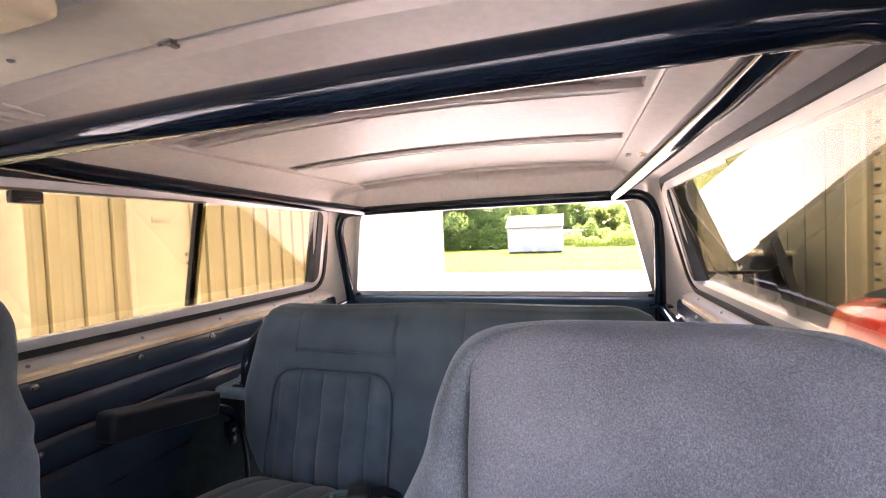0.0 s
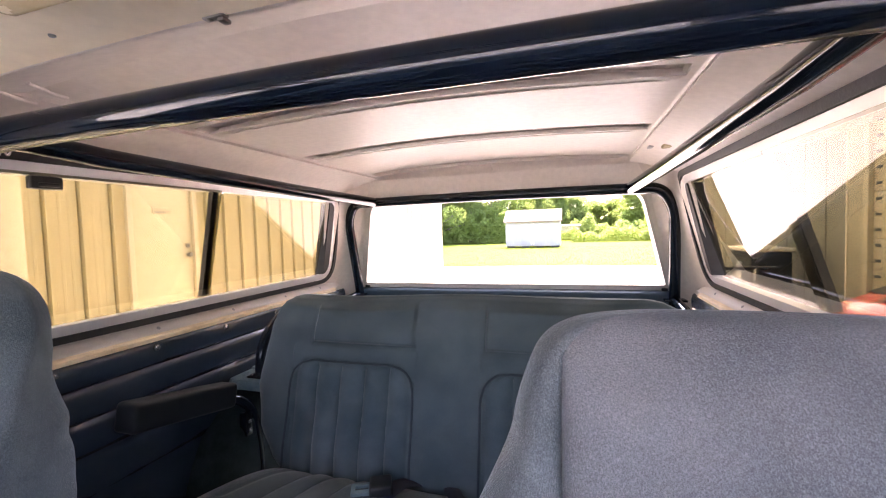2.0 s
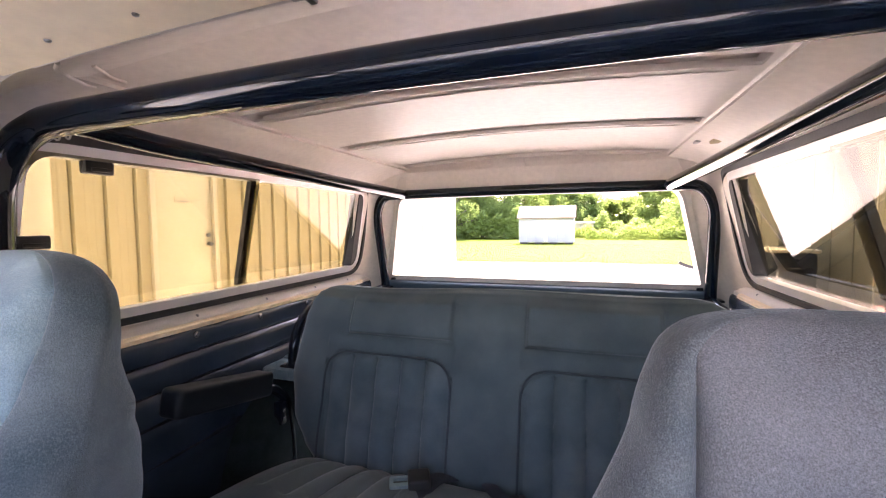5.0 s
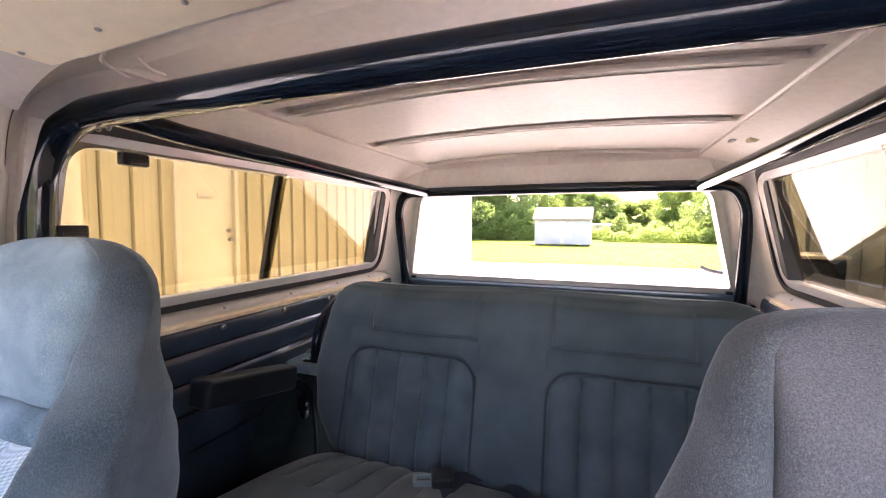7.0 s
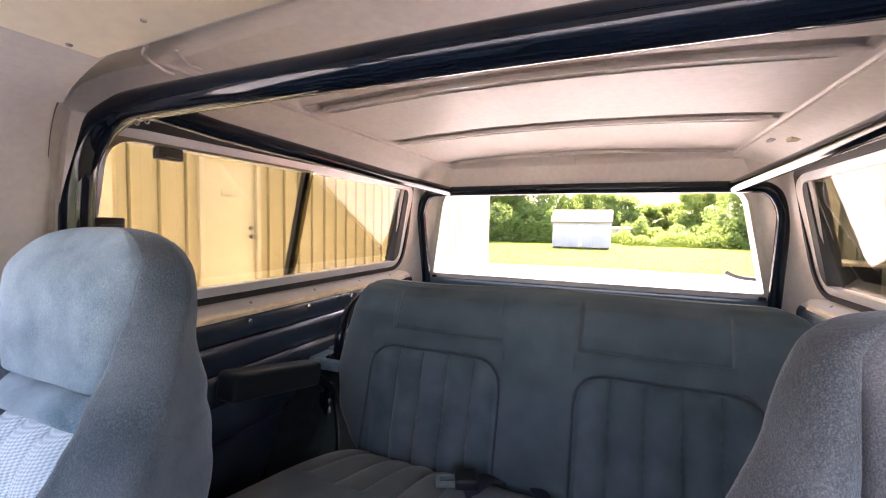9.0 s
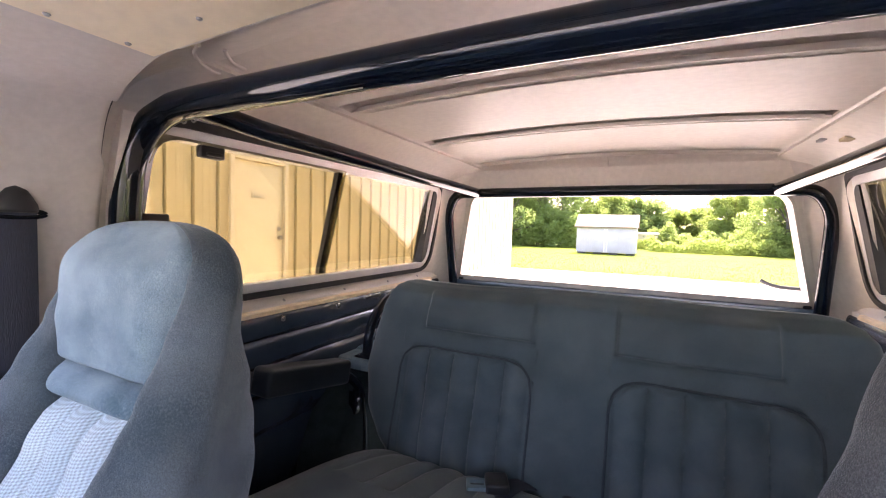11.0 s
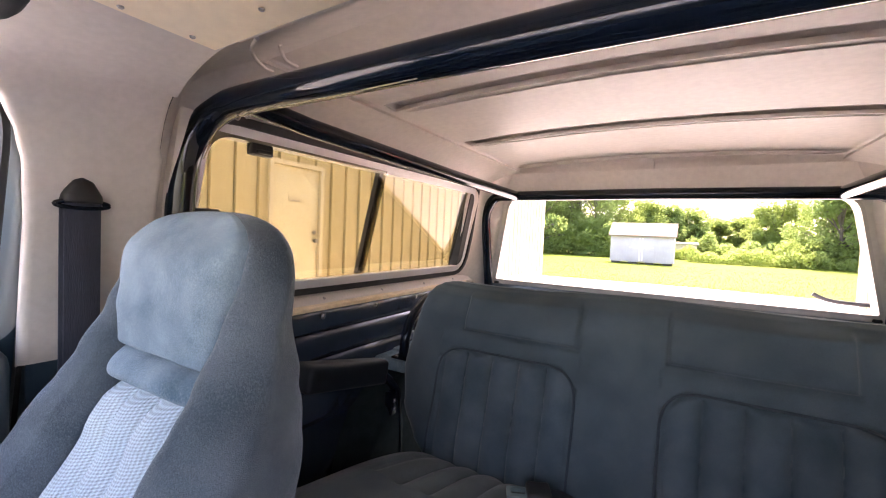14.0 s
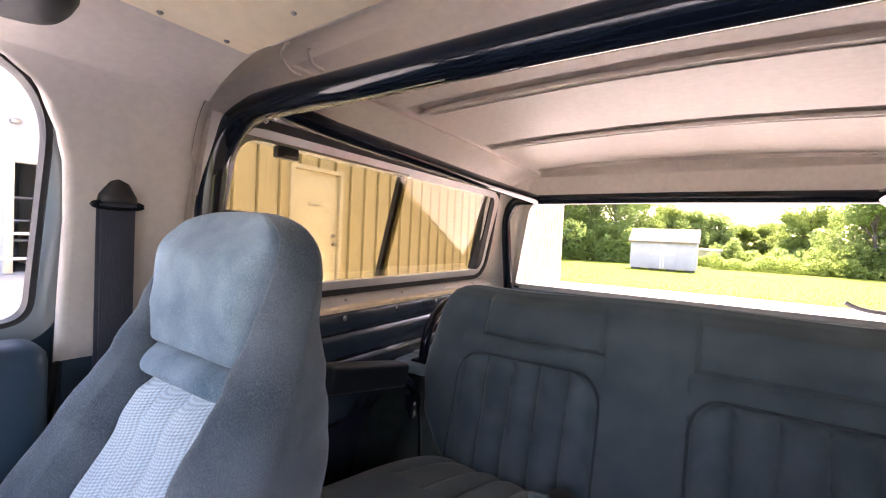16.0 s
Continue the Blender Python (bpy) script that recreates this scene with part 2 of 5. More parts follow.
ROOF_METAL = material("brown_roof_sheet", (0.26, 0.23, 0.21), (0.34, 0.30, 0.27), 0.5, scale=1.5, fine=0.1)
CONCRETE = material("pale_concrete", (0.60, 0.58, 0.55), (0.70, 0.68, 0.65), 0.85, scale=0.6, fine=0.14, fine_scale=40, bump=0.4, bump_dist=0.004)
GRASS = material("mown_grass", (0.105, 0.148, 0.018), (0.150, 0.175, 0.026), 0.95, scale=0.35, fine=0.2, fine_scale=14, bump=1.0, bump_dist=0.05, spec=0.1)
BLADE = material("grass_blades", (0.110, 0.155, 0.018), (0.150, 0.180, 0.026), 0.9, scale=0.6, island=0.15, spec=0.2)


def leafy(m, tint, share=0.45):
    """Lets light through the leaf."""
    nt = m.node_tree
    b, o = nt.nodes["Principled BSDF"], nt.nodes["Material Output"]
    tr = nt.nodes.new("ShaderNodeBsdfTranslucent")
    tr.inputs[0].default_value = (*tint, 1)
    mx = nt.nodes.new("ShaderNodeMixShader")
    mx.inputs[0].default_value = share
    nt.links.new(b.outputs[0], mx.inputs[1])
    nt.links.new(tr.outputs[0], mx.inputs[2])
    nt.links.new(mx.outputs[0], o.inputs[0])
    return m


LEAF = leafy(material("green_leaves", (0.125, 0.180, 0.066), (0.180, 0.240, 0.090), 0.8, scale=0.5, island=0.3, spec=0.1), (0.30, 0.40, 0.12), 0.6)
LEAF_LIGHT = leafy(material("light_green_leaves", (0.155, 0.210, 0.068), (0.205, 0.262, 0.090), 0.8, scale=0.5, island=0.25, spec=0.1), (0.32, 0.41, 0.11), 0.6)
BARK = material("grey_bark", (0.11, 0.09, 0.07), (0.17, 0.14, 0.11), 0.9, scale=12, stretch=(1, 1, 0.2), bump=0.8, bump_dist=0.02)
DARK_INTERIOR = material("dark_shop_wall", (0.05, 0.05, 0.05), (0.08, 0.075, 0.07), 0.8, scale=3)
YELLOW_PAINT = material("yellow_safety_paint", (0.72, 0.50, 0.04), (0.66, 0.44, 0.05), 0.5, scale=20)
RED_PAINT = material("red_car_paint", (0.45, 0.030, 0.022), (0.50, 0.036, 0.026), 0.25, scale=4, coat=1.0)
DARK_GROUND = material("dark_brown_ground", (0.12, 0.10, 0.075), (0.20, 0.17, 0.13), 0.95, scale=3, fine=0.5, fine_scale=45, bump=1.0, bump_dist=0.02)
ASPHALT_SHINGLE = material("pale_shingles", (0.125, 0.098, 0.078), (0.155, 0.125, 0.100), 0.9, scale=4, fine=0.2, fine_scale=60)

# white for the added hood, picked to bounce sunlight inside
BOUNCE_WHITE = material("white_bounce_paint", (0.80, 0.79, 0.77), (0.84, 0.83, 0.81), 0.3, scale=3, coat=0.6)
# pale grey picked for the unseen dash, to lift the light on the roof
DASH = material("pale_bounce_vinyl", (0.46, 0.45, 0.44), (0.52, 0.51, 0.49), 0.6, scale=10, bump=0.3, bump_scale=300, bump_dist=0.0006)
# white shed paint, tinted lavender for the shade on its front
SHED_PAINT = material("shaded_white_shed_paint", (0.33, 0.33, 0.375), (0.38, 0.38, 0.42), 0.6, scale=2, fine=0.05, fine_scale=20)
SHED_TRIM = material("white_shed_trim", (0.52, 0.52, 0.54), (0.56, 0.56, 0.58), 0.5, scale=3)
# lit copy of that wall's colour
OLIVE_LIT = material("lit_tan_wall", (0.31, 0.265, 0.165), (0.36, 0.31, 0.20), 0.55, scale=1.5, fine=0.05, fine_scale=30)
OLIVE_DOOR = material("tan_sectional_door", (0.40, 0.335, 0.205), (0.45, 0.38, 0.24), 0.5, scale=1.5, fine=0.04, fine_scale=30)


# ---------- builders ----------
def mesh_of(name, bm, mat, smooth=True, auto=40):
    bmesh.ops.recalc_face_normals(bm, faces=bm.faces)
    me = bpy.data.meshes.new(name)
    bm.to_mesh(me)
    bm.free()
    me.materials.append(mat)
    if smooth:
        me.polygons.foreach_set("use_smooth", [True] * len(me.polygons))
        me.set_sharp_from_angle(angle=radians(auto))
    return me


def part(name, bm, mat, parent=None, label="", smooth=True, auto=40):
    ob = new(name, mesh_of(name, bm, mat, smooth, auto))
    ob.parent = parent
    if label:
        tagged(ob, label)
    return ob


def thing(name, label, category, group="", kind="", at=(0, 0, 0)):
    ob = new(name)
    ob.empty_display_size = 0.05
    ob.location = at
    tagged(ob, label, category, group, kind)
    return ob


def box(x0, x1, y0, y1, z0, z1, bevel=0.0, seg=2, bm=None):
    own = bm is None
    bm = bm or bmesh.new()
    r = bmesh.ops.create_cube(bm, size=1)
    for v in r["verts"]:
        v.co = ((x0 + x1) / 2 + v.co.x * (x1 - x0), (y0 + y1) / 2 + v.co.y * (y1 - y0), (z0 + z1) / 2 + v.co.z * (z1 - z0))
    if bevel:
        es = {e for v in r["verts"] for e in v.link_edges}
        bmesh.ops.bevel(bm, geom=list(es), offset=bevel, segments=seg, affect="EDGES", profile=0.5)
    return bm


def fillet(points, radius, n=8):
    """A polyline with its inner corners rounded."""
    pts = [Vector(p) for p in points]
    out = [pts[0]]
    for a, b, c in zip(pts, pts[1:], pts[2:]):
        u, w = (a - b), (c - b)
        cut = min(radius, 0.45 * u.length, 0.45 * w.length)
        p, q = b + u.normalized() * cut, b + w.normalized() * cut
        for k in range(n + 1):
            t = k / n
            out.append(p * (1 - t) ** 2 + b * 2 * t * (1 - t) + q * t * t)
    out.append(pts[-1])
    return out


def sweep(points, rx, ry=None, n=20, bm=None, cap=True):
    """A round or oval bar along a line."""
    bm = bm or bmesh.new()
    ry = ry or rx
    pts = [Vector(p) for p in points]
    rings = []
    t0 = (pts[1] - pts[0]).normalized()
    up = Vector((0, 0, 1)) if abs(t0.z) < 0.9 else Vector((0, 1, 0))
    side = t0.cross(up).normalized()
    for i, p in enumerate(pts):
        t = (pts[min(i + 1, len(pts) - 1)] - pts[max(i - 1, 0)]).normalized()
        side = (side - t * side.dot(t)).normalized()
        nor = side.cross(t)
        rings.append([bm.verts.new(p + side * rx * math.cos(2 * math.pi * k / n) + nor * ry * math.sin(2 * math.pi * k / n)) for k in range(n)])
    for a, b in zip(rings, rings[1:]):
        for k in range(n):
            bm.faces.new((a[k], a[(k + 1) % n], b[(k + 1) % n], b[k]))
    if cap:
        bm.faces.new(rings[0])
        bm.faces.new(rings[-1])
    return bm


def rpoly(corners, r, inset=0.0, n=6):
    """A convex outline with round corners, moved inwards by inset."""
    c = [Vector((*p, 0)) for p in corners]
    m = len(c)
    area = sum(c[i].x * c[(i + 1) % m].y - c[(i + 1) % m].x * c[i].y for i in range(m))
    lines = []
    for i in range(m):
        d = (c[(i + 1) % m] - c[i]).normalized()
        nor = Vector((-d.y, d.x, 0)) * (1 if area > 0 else -1)
        lines.append((c[i] + nor * inset, d))
    q = []
    for i in range(m):
        (p1, d1), (p2, d2) = lines[i - 1], lines[i]
        den = d1.x * d2.y - d1.y * d2.x
        if abs(den) < 1e-6:
            q.append(p2)
            continue
        s = ((p2.x - p1.x) * d2.y - (p2.y - p1.y) * d2.x) / den
        q.append(p1 + d1 * s)
    out = []
    for i in range(m):
        rr = max(0.002, (r[i] if isinstance(r, (tuple, list)) else r) - inset)
        a, b, e = q[i - 1], q[i], q[(i + 1) % m]
        u, w = (a - b).normalized(), (e - b).normalized()
        half = u.angle(w) / 2
        cut = min(rr / max(0.05, math.tan(half)), 0.45 * (a - b).length, 0.45 * (e - b).length)
        p, s = b + u * cut, b + w * cut
        for k in range(n + 1):
            t = k / n
            v = p * (1 - t) ** 2 + b * 2 * t * (1 - t) + s * t * t
            out.append((v.x, v.y))
    return out


def ring(pa, pb, to3, off0, off1, bm=None):
    """A solid band between two outlines, mapped by to3(u, v, off)."""
    bm = bm or bmesh.new()
    loops = [[bm.verts.new(to3(u, v, o)) for u, v in p] for p, o in ((pa, off0), (pb, off0), (pb, off1), (pa, off1))]
    n = len(pa)
    for k in range(4):
        a, b = loops[k], loops[(k + 1) % 4]
        for i in range(n):
            bm.faces.new((a[i], a[(i + 1) % n], b[(i + 1) % n], b[i]))
    return bm


def slab(p, to3, off0, off1, bm=None):
    """A filled solid of an outline."""
    bm = bm or bmesh.new()
    a = [bm.verts.new(to3(u, v, off0)) for u, v in p]
    b = [bm.verts.new(to3(u, v, off1)) for u, v in p]
    bm.faces.new(a)
    bm.faces.new(b)
    n = len(p)
    for i in range(n):
        bm.faces.new((a[i], a[(i + 1) % n], b[(i + 1) % n], b[i]))
    return bm


def extrude_profile(profile, y0, y1, thick=0.0, ny=1, mapx=None, bm=None):
    """A sheet with the section profile [(x, z)] along y; thick gives it a back."""
    bm = bm or bmesh.new()
    rows = []
    prof = list(profile)
    if thick:
        back = []
        for i, p in enumerate(prof):
            a, b = Vector(prof[max(i - 1, 0)]), Vector(prof[min(i + 1, len(prof) - 1)])
            d = (b - a).normalized()
            back.append((p[0] - d.y * thick, p[1] + d.x * thick))
        prof = prof + back[::-1]
    for j in range(ny + 1):
        y = y0 + (y1 - y0) * j / ny
        rows.append([bm.verts.new((x, y, z)) for x, z in prof])
    n = len(prof)
    last = n if thick else n - 1
    for a, b in zip(rows, rows[1:]):
        for i in range(last):
            bm.faces.new((a[i], a[(i + 1) % n], b[(i + 1) % n], b[i]))
    if thick:
        bm.faces.new(rows[0])
        bm.faces.new(rows[-1])
    return bm


def lerp_table(table, x):
    t = sorted(table)
    if x <= t[0][0]:
        return t[0][1]
    for (a, va), (b, vb) in zip(t, t[1:]):
        if x <= b:
            s = (x - a) / (b - a)
            s = s * s * (3 - 2 * s) * 0.5 + s * 0.5
            return va + (vb - va) * s
    return t[-1][1]


def split_surface(grid, region, closed, specs, parent):
    """One dense surface, its faces dealt out to parts by region(i, j)."""
    nv, nu = len(grid), len(grid[0])
    todo = {}
    for j in range(nv - 1):
        for i in range(nu if closed else nu - 1):
            todo.setdefault(region(i, j), []).append((i, j))
    made = {}
    for key, cells in todo.items():
        name, mat, label = specs[key]
        bm = bmesh.new()
        vs = {}

        def vert(i, j):
            i %= nu
            if (i, j) not in vs:
                vs[(i, j)] = bm.verts.new(grid[j][i])
            return vs[(i, j)]

        for i, j in cells:
            f = [vert(i, j), vert(i + 1, j), vert(i + 1, j + 1), vert(i, j + 1)]
            bm.faces.new(f)
        made[key] = part(name, bm, mat, parent, label, auto=80)
    return made


def step(a, b, x):
    t = min(1.0, max(0.0, (x - a) / (b - a)))
    return t * t * (3 - 2 * t)


def groove(x, at, w):
    return math.exp(-((x - at) / w) ** 2)


def screw_head(at, axis, r=0.006, mat=None, parent=None, name="screw", washer=True):
    """A domed screw on a cup washer, facing along axis."""
    bm = bmesh.new()
    n = 10
    prof = [(0.0, 0.55), (0.45, 0.5), (0.6, 0.3), (0.65, 0.18), (1.0, 0.1), (1.05, -0.3)] if washer else [(0.0, 0.5), (0.6, 0.4), (0.95, 0.1), (1.0, -0.3)]
    q = Vector(axis).to_track_quat("Z", "Y")
    rings = []
    for a, h in prof:
        if a == 0:
            rings.append([bm.verts.new(Vector(at) + q @ Vector((0, 0, h * r)))])
        else:
            rings.append([bm.verts.new(Vector(at) + q @ Vector((a * r * math.cos(2 * math.pi * k / n), a * r * math.sin(2 * math.pi * k / n), h * r))) for k in range(n)])
    for k in range(n):
        bm.faces.new((rings[0][0], rings[1][k], rings[1][(k + 1) % n]))
    for a, b in zip(rings[1:], rings[2:]):
        for k in range(n):
            bm.faces.new((a[k], b[k], b[(k + 1) % n], a[(k + 1) % n]))
    return part(name, bm, mat or STEEL, parent)


# ---------- the vehicle's shell ----------
def gx(z):
    """Half width of the vehicle at the side glass, leaning in towards the roof."""
    return 0.715 + 0.28 * (1.595 - z)


def side_map(s):
    return lambda u, v, off: (s * (gx(v) - off), u, v)


WIN = [(0.458, 1.275), (1.705, 1.275), (1.645, 1.602), (0.458, 1.602)]


def side_wall(s, name, label):
    """One side of the rear body: window surround, sill, lower quarter panel, header."""
    wall = thing(name, label, "wall", kind="structure")
    to3 = side_map(s)
    outer = rpoly([(0.400, 1.225), (1.90, 1.225), (1.83, 1.655), (0.400, 1.655)], 0.01)
    hole = rpoly(WIN, 0.052, -0.040)
    part("window_surround", ring(outer, hole, to3, 0.012, -0.03), BEIGE, wall)
    # sill under the glass, stepped in to the trim panel
    prof = [(0.826, 1.232), (0.806, 1.228), (0.796, 1.222), (0.788, 1.212), (0.782, 1.206), (0.770, 1.204)]
    bm = extrude_profile([(s * x, z) for x, z in prof], 0.40, 1.80, 0.02 * s)
    part("sill", bm, BEIGE_TRIM, wall)
    prof = [(0.7715, 1.2065), (0.762, 1.205), (0.757, 1.200), (0.7565, 1.190)]
    bm = extrude_profile([(s * x, z) for x, z in prof], 0.41, 1.72, 0.008 * s)
    part("sill_strip", bm, TAN_STRIP, wall, "tan strip with uneven streaks along the sill")
    # outer skin below
    bm = extrude_profile([(s * 0.83, 1.23), (s * 0.87, 1.10), (s * 0.88, 0.90), (s * 0.87, 0.60)], 0.36, 1.98, 0.01 * s)
    part("quarter_panel", bm, BLUE_VINYL, wall)
    # header between the roof sheet and the window
    prof = [(0.535, 1.7195), (0.575, 1.7085), (0.590, 1.703), (0.622, 1.690), (0.640, 1.676), (0.655, 1.668), (0.683, 1.656), (0.706, 1.640), (0.714, 1.628)]
    bm = extrude_profile([(s * x, z) for x, z in prof], 0.385, 1.80, -0.012 * s, 6)
    part("roof_header", bm, BEIGE, wall)
    # filled holes along the header
    for hy in (0.60, 0.84, 1.10, 1.38):
        screw_head((s * 0.650, hy, 1.6695), (-s * 0.35, 0, -1), 0.0075, BEIGE_TRIM, wall, "plug", washer=False)
    # padded trim panel with pleats
    bm = bmesh.new()
    pleats = [1.192, 1.124, 1.046, 0.965, 0.86, 0.62]
    rows = []
    ny = 40
    zs = []
    for a, b in zip(pleats, pleats[1:]):
        zs += [a + (b - a) * k / 10 for k in range(10)]
    zs.append(pleats[-1])
    for j in range(ny + 1):
        y = 0.40 + 1.40 * j / ny
        row = []
        for z in zs:
            for a, b in zip(pleats, pleats[1:]):
                if b - 1e-9 <= z <= a + 1e-9:
                    t = (a - z) / (a - b)
                    break
            puff = 0.010 * (4 * t * (1 - t)) ** 0.5
            # small dimples round the screws of the top row
            for sy in SCREW_Y:
                puff -= 0.005 * math.exp(-(((y - sy) / 0.018) ** 2 + ((z - 1.172) / 0.014) ** 2))
            puff += 0.0018 * noise.noise((y * 5, z * 14, s * 3.0))
            row.append(bm.verts.new((s * (0.766 - puff), y, z)))
        rows.append(row)
    for a, b in zip(rows, rows[1:]):
        for i in range(len(zs) - 1):
            bm.faces.new((a[i], a[i + 1], b[i + 1], b[i]))
    panel = part("trim_panel", bm, VINYL, wall, "black pleated vinyl trim panel", auto=60)
    for sy in SCREW_Y:
        screw_head((s * 0.7590, sy, 1.172), (-s, 0, 0), 0.0092, CHROME, panel)
    for sy in (0.592, 1.50):
        screw_head((s * 0.7555, sy, 1.021), (-s, 0, 0), 0.0065, CHROME, panel)
    for sy in (0.60, 0.86, 1.13, 1.40, 1.64):
        screw_head((s * 0.791, sy, 1.2165), (-s, 0, 0.9), 0.005, STEEL, wall)
    return wall


SCREW_Y = (0.357 + 0.235, 0.592 + 0.236, 1.064, 1.300, 1.536)
side_wall(-1, "wall_left", "beige and black-trimmed inner side wall of the vehicle")
side_wall(1, "wall_right", "beige and black-trimmed inner side wall of the vehicle")


def side_window(s, name):
    win = thing(name, "tinted sliding side window with black rubber seal", "window", kind="structure")
    to3 = side_map(s)
    part("window_seal", ring(rpoly(WIN, 0.052, -0.042), rpoly(WIN, 0.052, -0.024), to3, 0.026, -0.02), RUBBER, win, "black rubber seal")
    part("window_frame", ring(rpoly(WIN, 0.052, -0.025), rpoly(WIN, 0.052, 0.0), to3, 0.018, -0.016), FRAME_ALU, win, "pale metal window frame")
    edge_bar = rpoly([(1.664, 1.277), (1.704, 1.277), (1.646, 1.600), (1.606, 1.600)], 0.004)
    part("inner_seal", slab(edge_bar, to3, 0.0175, -0.030), RUBBER, win, "black rear edge seal")
    # two panes, leaning a little more than their frame; the sliding one further in
    def leaning(u, v, off):
        return (s * (gx(v) - off - 0.10 * (v - 1.44)), u, v)

    front = rpoly([(0.456, 1.270), (1.062, 1.270), (1.010, 1.607), (0.456, 1.607)], 0.004)
    a = part("pane", slab(front, leaning, 0.004, 0.000), TINTED, win, "tinted sliding pane", smooth=False)
    b = part("pane", slab(rpoly([(1.048, 1.270), (1.70, 1.270), (1.643, 1.605), (0.998, 1.605)], 0.05), leaning, -0.006, -0.010), TINTED, win, "tinted fixed pane", smooth=False)
    for p in (a, b):
        p.visible_shadow = False
    bar = rpoly([(1.045, 1.274), (1.065, 1.274), (1.013, 1.603), (0.993, 1.603)], 0.003)
    part("divider", slab(bar, leaning, -0.011, -0.028), RUBBER, win, "black divider between the panes")
    # black sliding latches
    for y, z in ((0.570, 1.588), (0.475, 1.44)) if s < 0 else ():
        bm = box(-0.011, 0.011, -0.027, 0.027, -0.013, 0.013, 0.004)
        bmesh.ops.translate(bm, verts=bm.verts, vec=(s * (gx(z) - 0.018), y, z))
        box(s * (gx(z) - 0.032) - 0.004, s * (gx(z) - 0.032) + 0.004, y - 0.018, y + 0.018, z - 0.009, z - 0.001, 0.002, bm=bm)
        part("latch", bm, BLACK_PLASTIC, win, "black plastic latch")
    return win


side_window(-1, "window_1")
side_window(1, "window_2")


# ---------- roof ----------
def crown(x):
    return 1.739 - 0.075 * x * x


def roof_rear():
    """Ribbed sheet over the rear, one mesh."""
    def dense(lo, hi, coarse, spots, reach, fine):
        v = {round(lo + (hi - lo) * k / coarse, 5) for k in range(coarse + 1)}
        for c in spots:
            v |= {round(c - reach + 2 * reach * k / fine, 5) for k in range(fine + 1)}
        return sorted(q for q in v if lo <= q <= hi)

    # pressed slots: front edge, rear lip, half length, height of the hollow above
    slots = ((0.762, 0.808, 0.510, 0.018), (1.176, 1.230, 0.516, 0.017))
    xs = sorted(set(dense(-0.56, 0.56, 80, (-0.536, 0.536), 0.014, 16)) | {s * q[2] for q in slots for s in (-1, 1)})
    ys = sorted(set(dense(0.450, 1.74, 130, (0.818, 1.240), 0.014, 40)) | {v for q in slots for v in q[:2]})
    co = []
    for y in ys:
        for x in xs:
            z = crown(x)
            # rolled edge groove along both sides
            z -= 0.0035 * groove(abs(x), 0.531, 0.003) - 0.0028 * groove(abs(x), 0.541, 0.003)
            # the strip behind each long slot hangs slightly lower
            for ly, half in ((0.808, 0.510), (1.230, 0.516)):
                z -= 0.003 * step(half, half - 0.006, abs(x)) * step(ly - 0.002, ly + 0.001, y) * step(ly + 0.0175, ly + 0.0165, y)
            z += 0.0012 * noise.noise((x * 3, y * 3, 1.0)) + 0.0004 * noise.noise((x * 22, y * 22, 5.0))
            co.append((x, y, z))
    n = len(xs)

    def cut(i, j):
        x, y = (xs[i] + xs[i + 1]) / 2, (ys[j] + ys[j + 1]) / 2
        return any(a < y < b and abs(x) < half for a, b, half, h in slots)

    faces = [(j * n + i, j * n + i + 1, (j + 1) * n + i + 1, (j + 1) * n + i) for j in range(len(ys) - 1) for i in range(n - 1) if not cut(i, j)]
    # thin lips open to the front: one behind each slot, two across the rear edge
    for ry, h, half in ((0.826, 0.0045, 0.506), (1.244, 0.0036, 0.512), (1.642, 0.0070, 0.520), (1.668, 0.0095, 0.525)):
        prof = [(0.012, 0.004), (0.012, -h), (0.0, -h), (0.0, -h - 0.0018), (0.006, -h - 0.0018), (0.020, 0.003)]
        m, cols, base = len(prof), 80, len(co)
        for i in range(cols + 1):
            x = -half + 2 * half * i / cols
            ease = step(half, half - 0.05, abs(x)) * 0.8 + 0.2
            co += [(x, ry + dy, crown(x) + (dz * ease if dz < 0 else dz)) for dy, dz in prof]
        for i in range(cols):
            faces += [(base + i * m + k, base + i * m + k + 1, base + (i + 1) * m + k + 1, base + (i + 1) * m + k) for k in range(m - 1)]
    # the hollow over each slot, reaching back above the lip
    for a, b, half, h in slots:
        back = b + (0.026 if b < 1.0 else 0.045)
        prof = [(a, -0.001), (a + 0.004, h), (back, h), (back, 0.004), (b, 0.0025), (b - 0.0005, -0.003)]
        m, cols, base = len(prof), 100, len(co)
        for i in range(cols + 1):
            x = -half - 0.002 + (2 * half + 0.004) * i / cols
            co += [(x, y, crown(x) + dz) for y, dz in prof]
        for i in range(cols):
            faces += [(base + i * m + k, base + i * m + k + 1, base + (i + 1) * m + k + 1, base + (i + 1) * m + k) for k in range(m - 1)]
        faces += [tuple(base + k for k in range(m)), tuple(base + cols * m + k for k in range(m))]
    me = bpy.data.meshes.new("ceiling")
    me.from_pydata(co, [], faces)
    me.materials.append(BEIGE)
    me.polygons.foreach_set("use_smooth", [True] * len(me.polygons))
    me.set_sharp_from_angle(angle=radians(28))
    ob = new("ceiling", me)
    return tagged(ob, "beige ribbed fibreglass roof seen from inside", "ceiling", kind="structure")


ceiling = roof_rear()


# front edge of the rear roof shell: a narrow band on the pillars, wide across the top
def curve_at(table, t):
    n = len(table) - 1
    q = min(max(t * n, 0), n - 1e-6)
    k, f = int(q), q - int(q)
    p = [Vector(table[min(max(k + d, 0), n)]) for d in (-1, 0, 1, 2)]
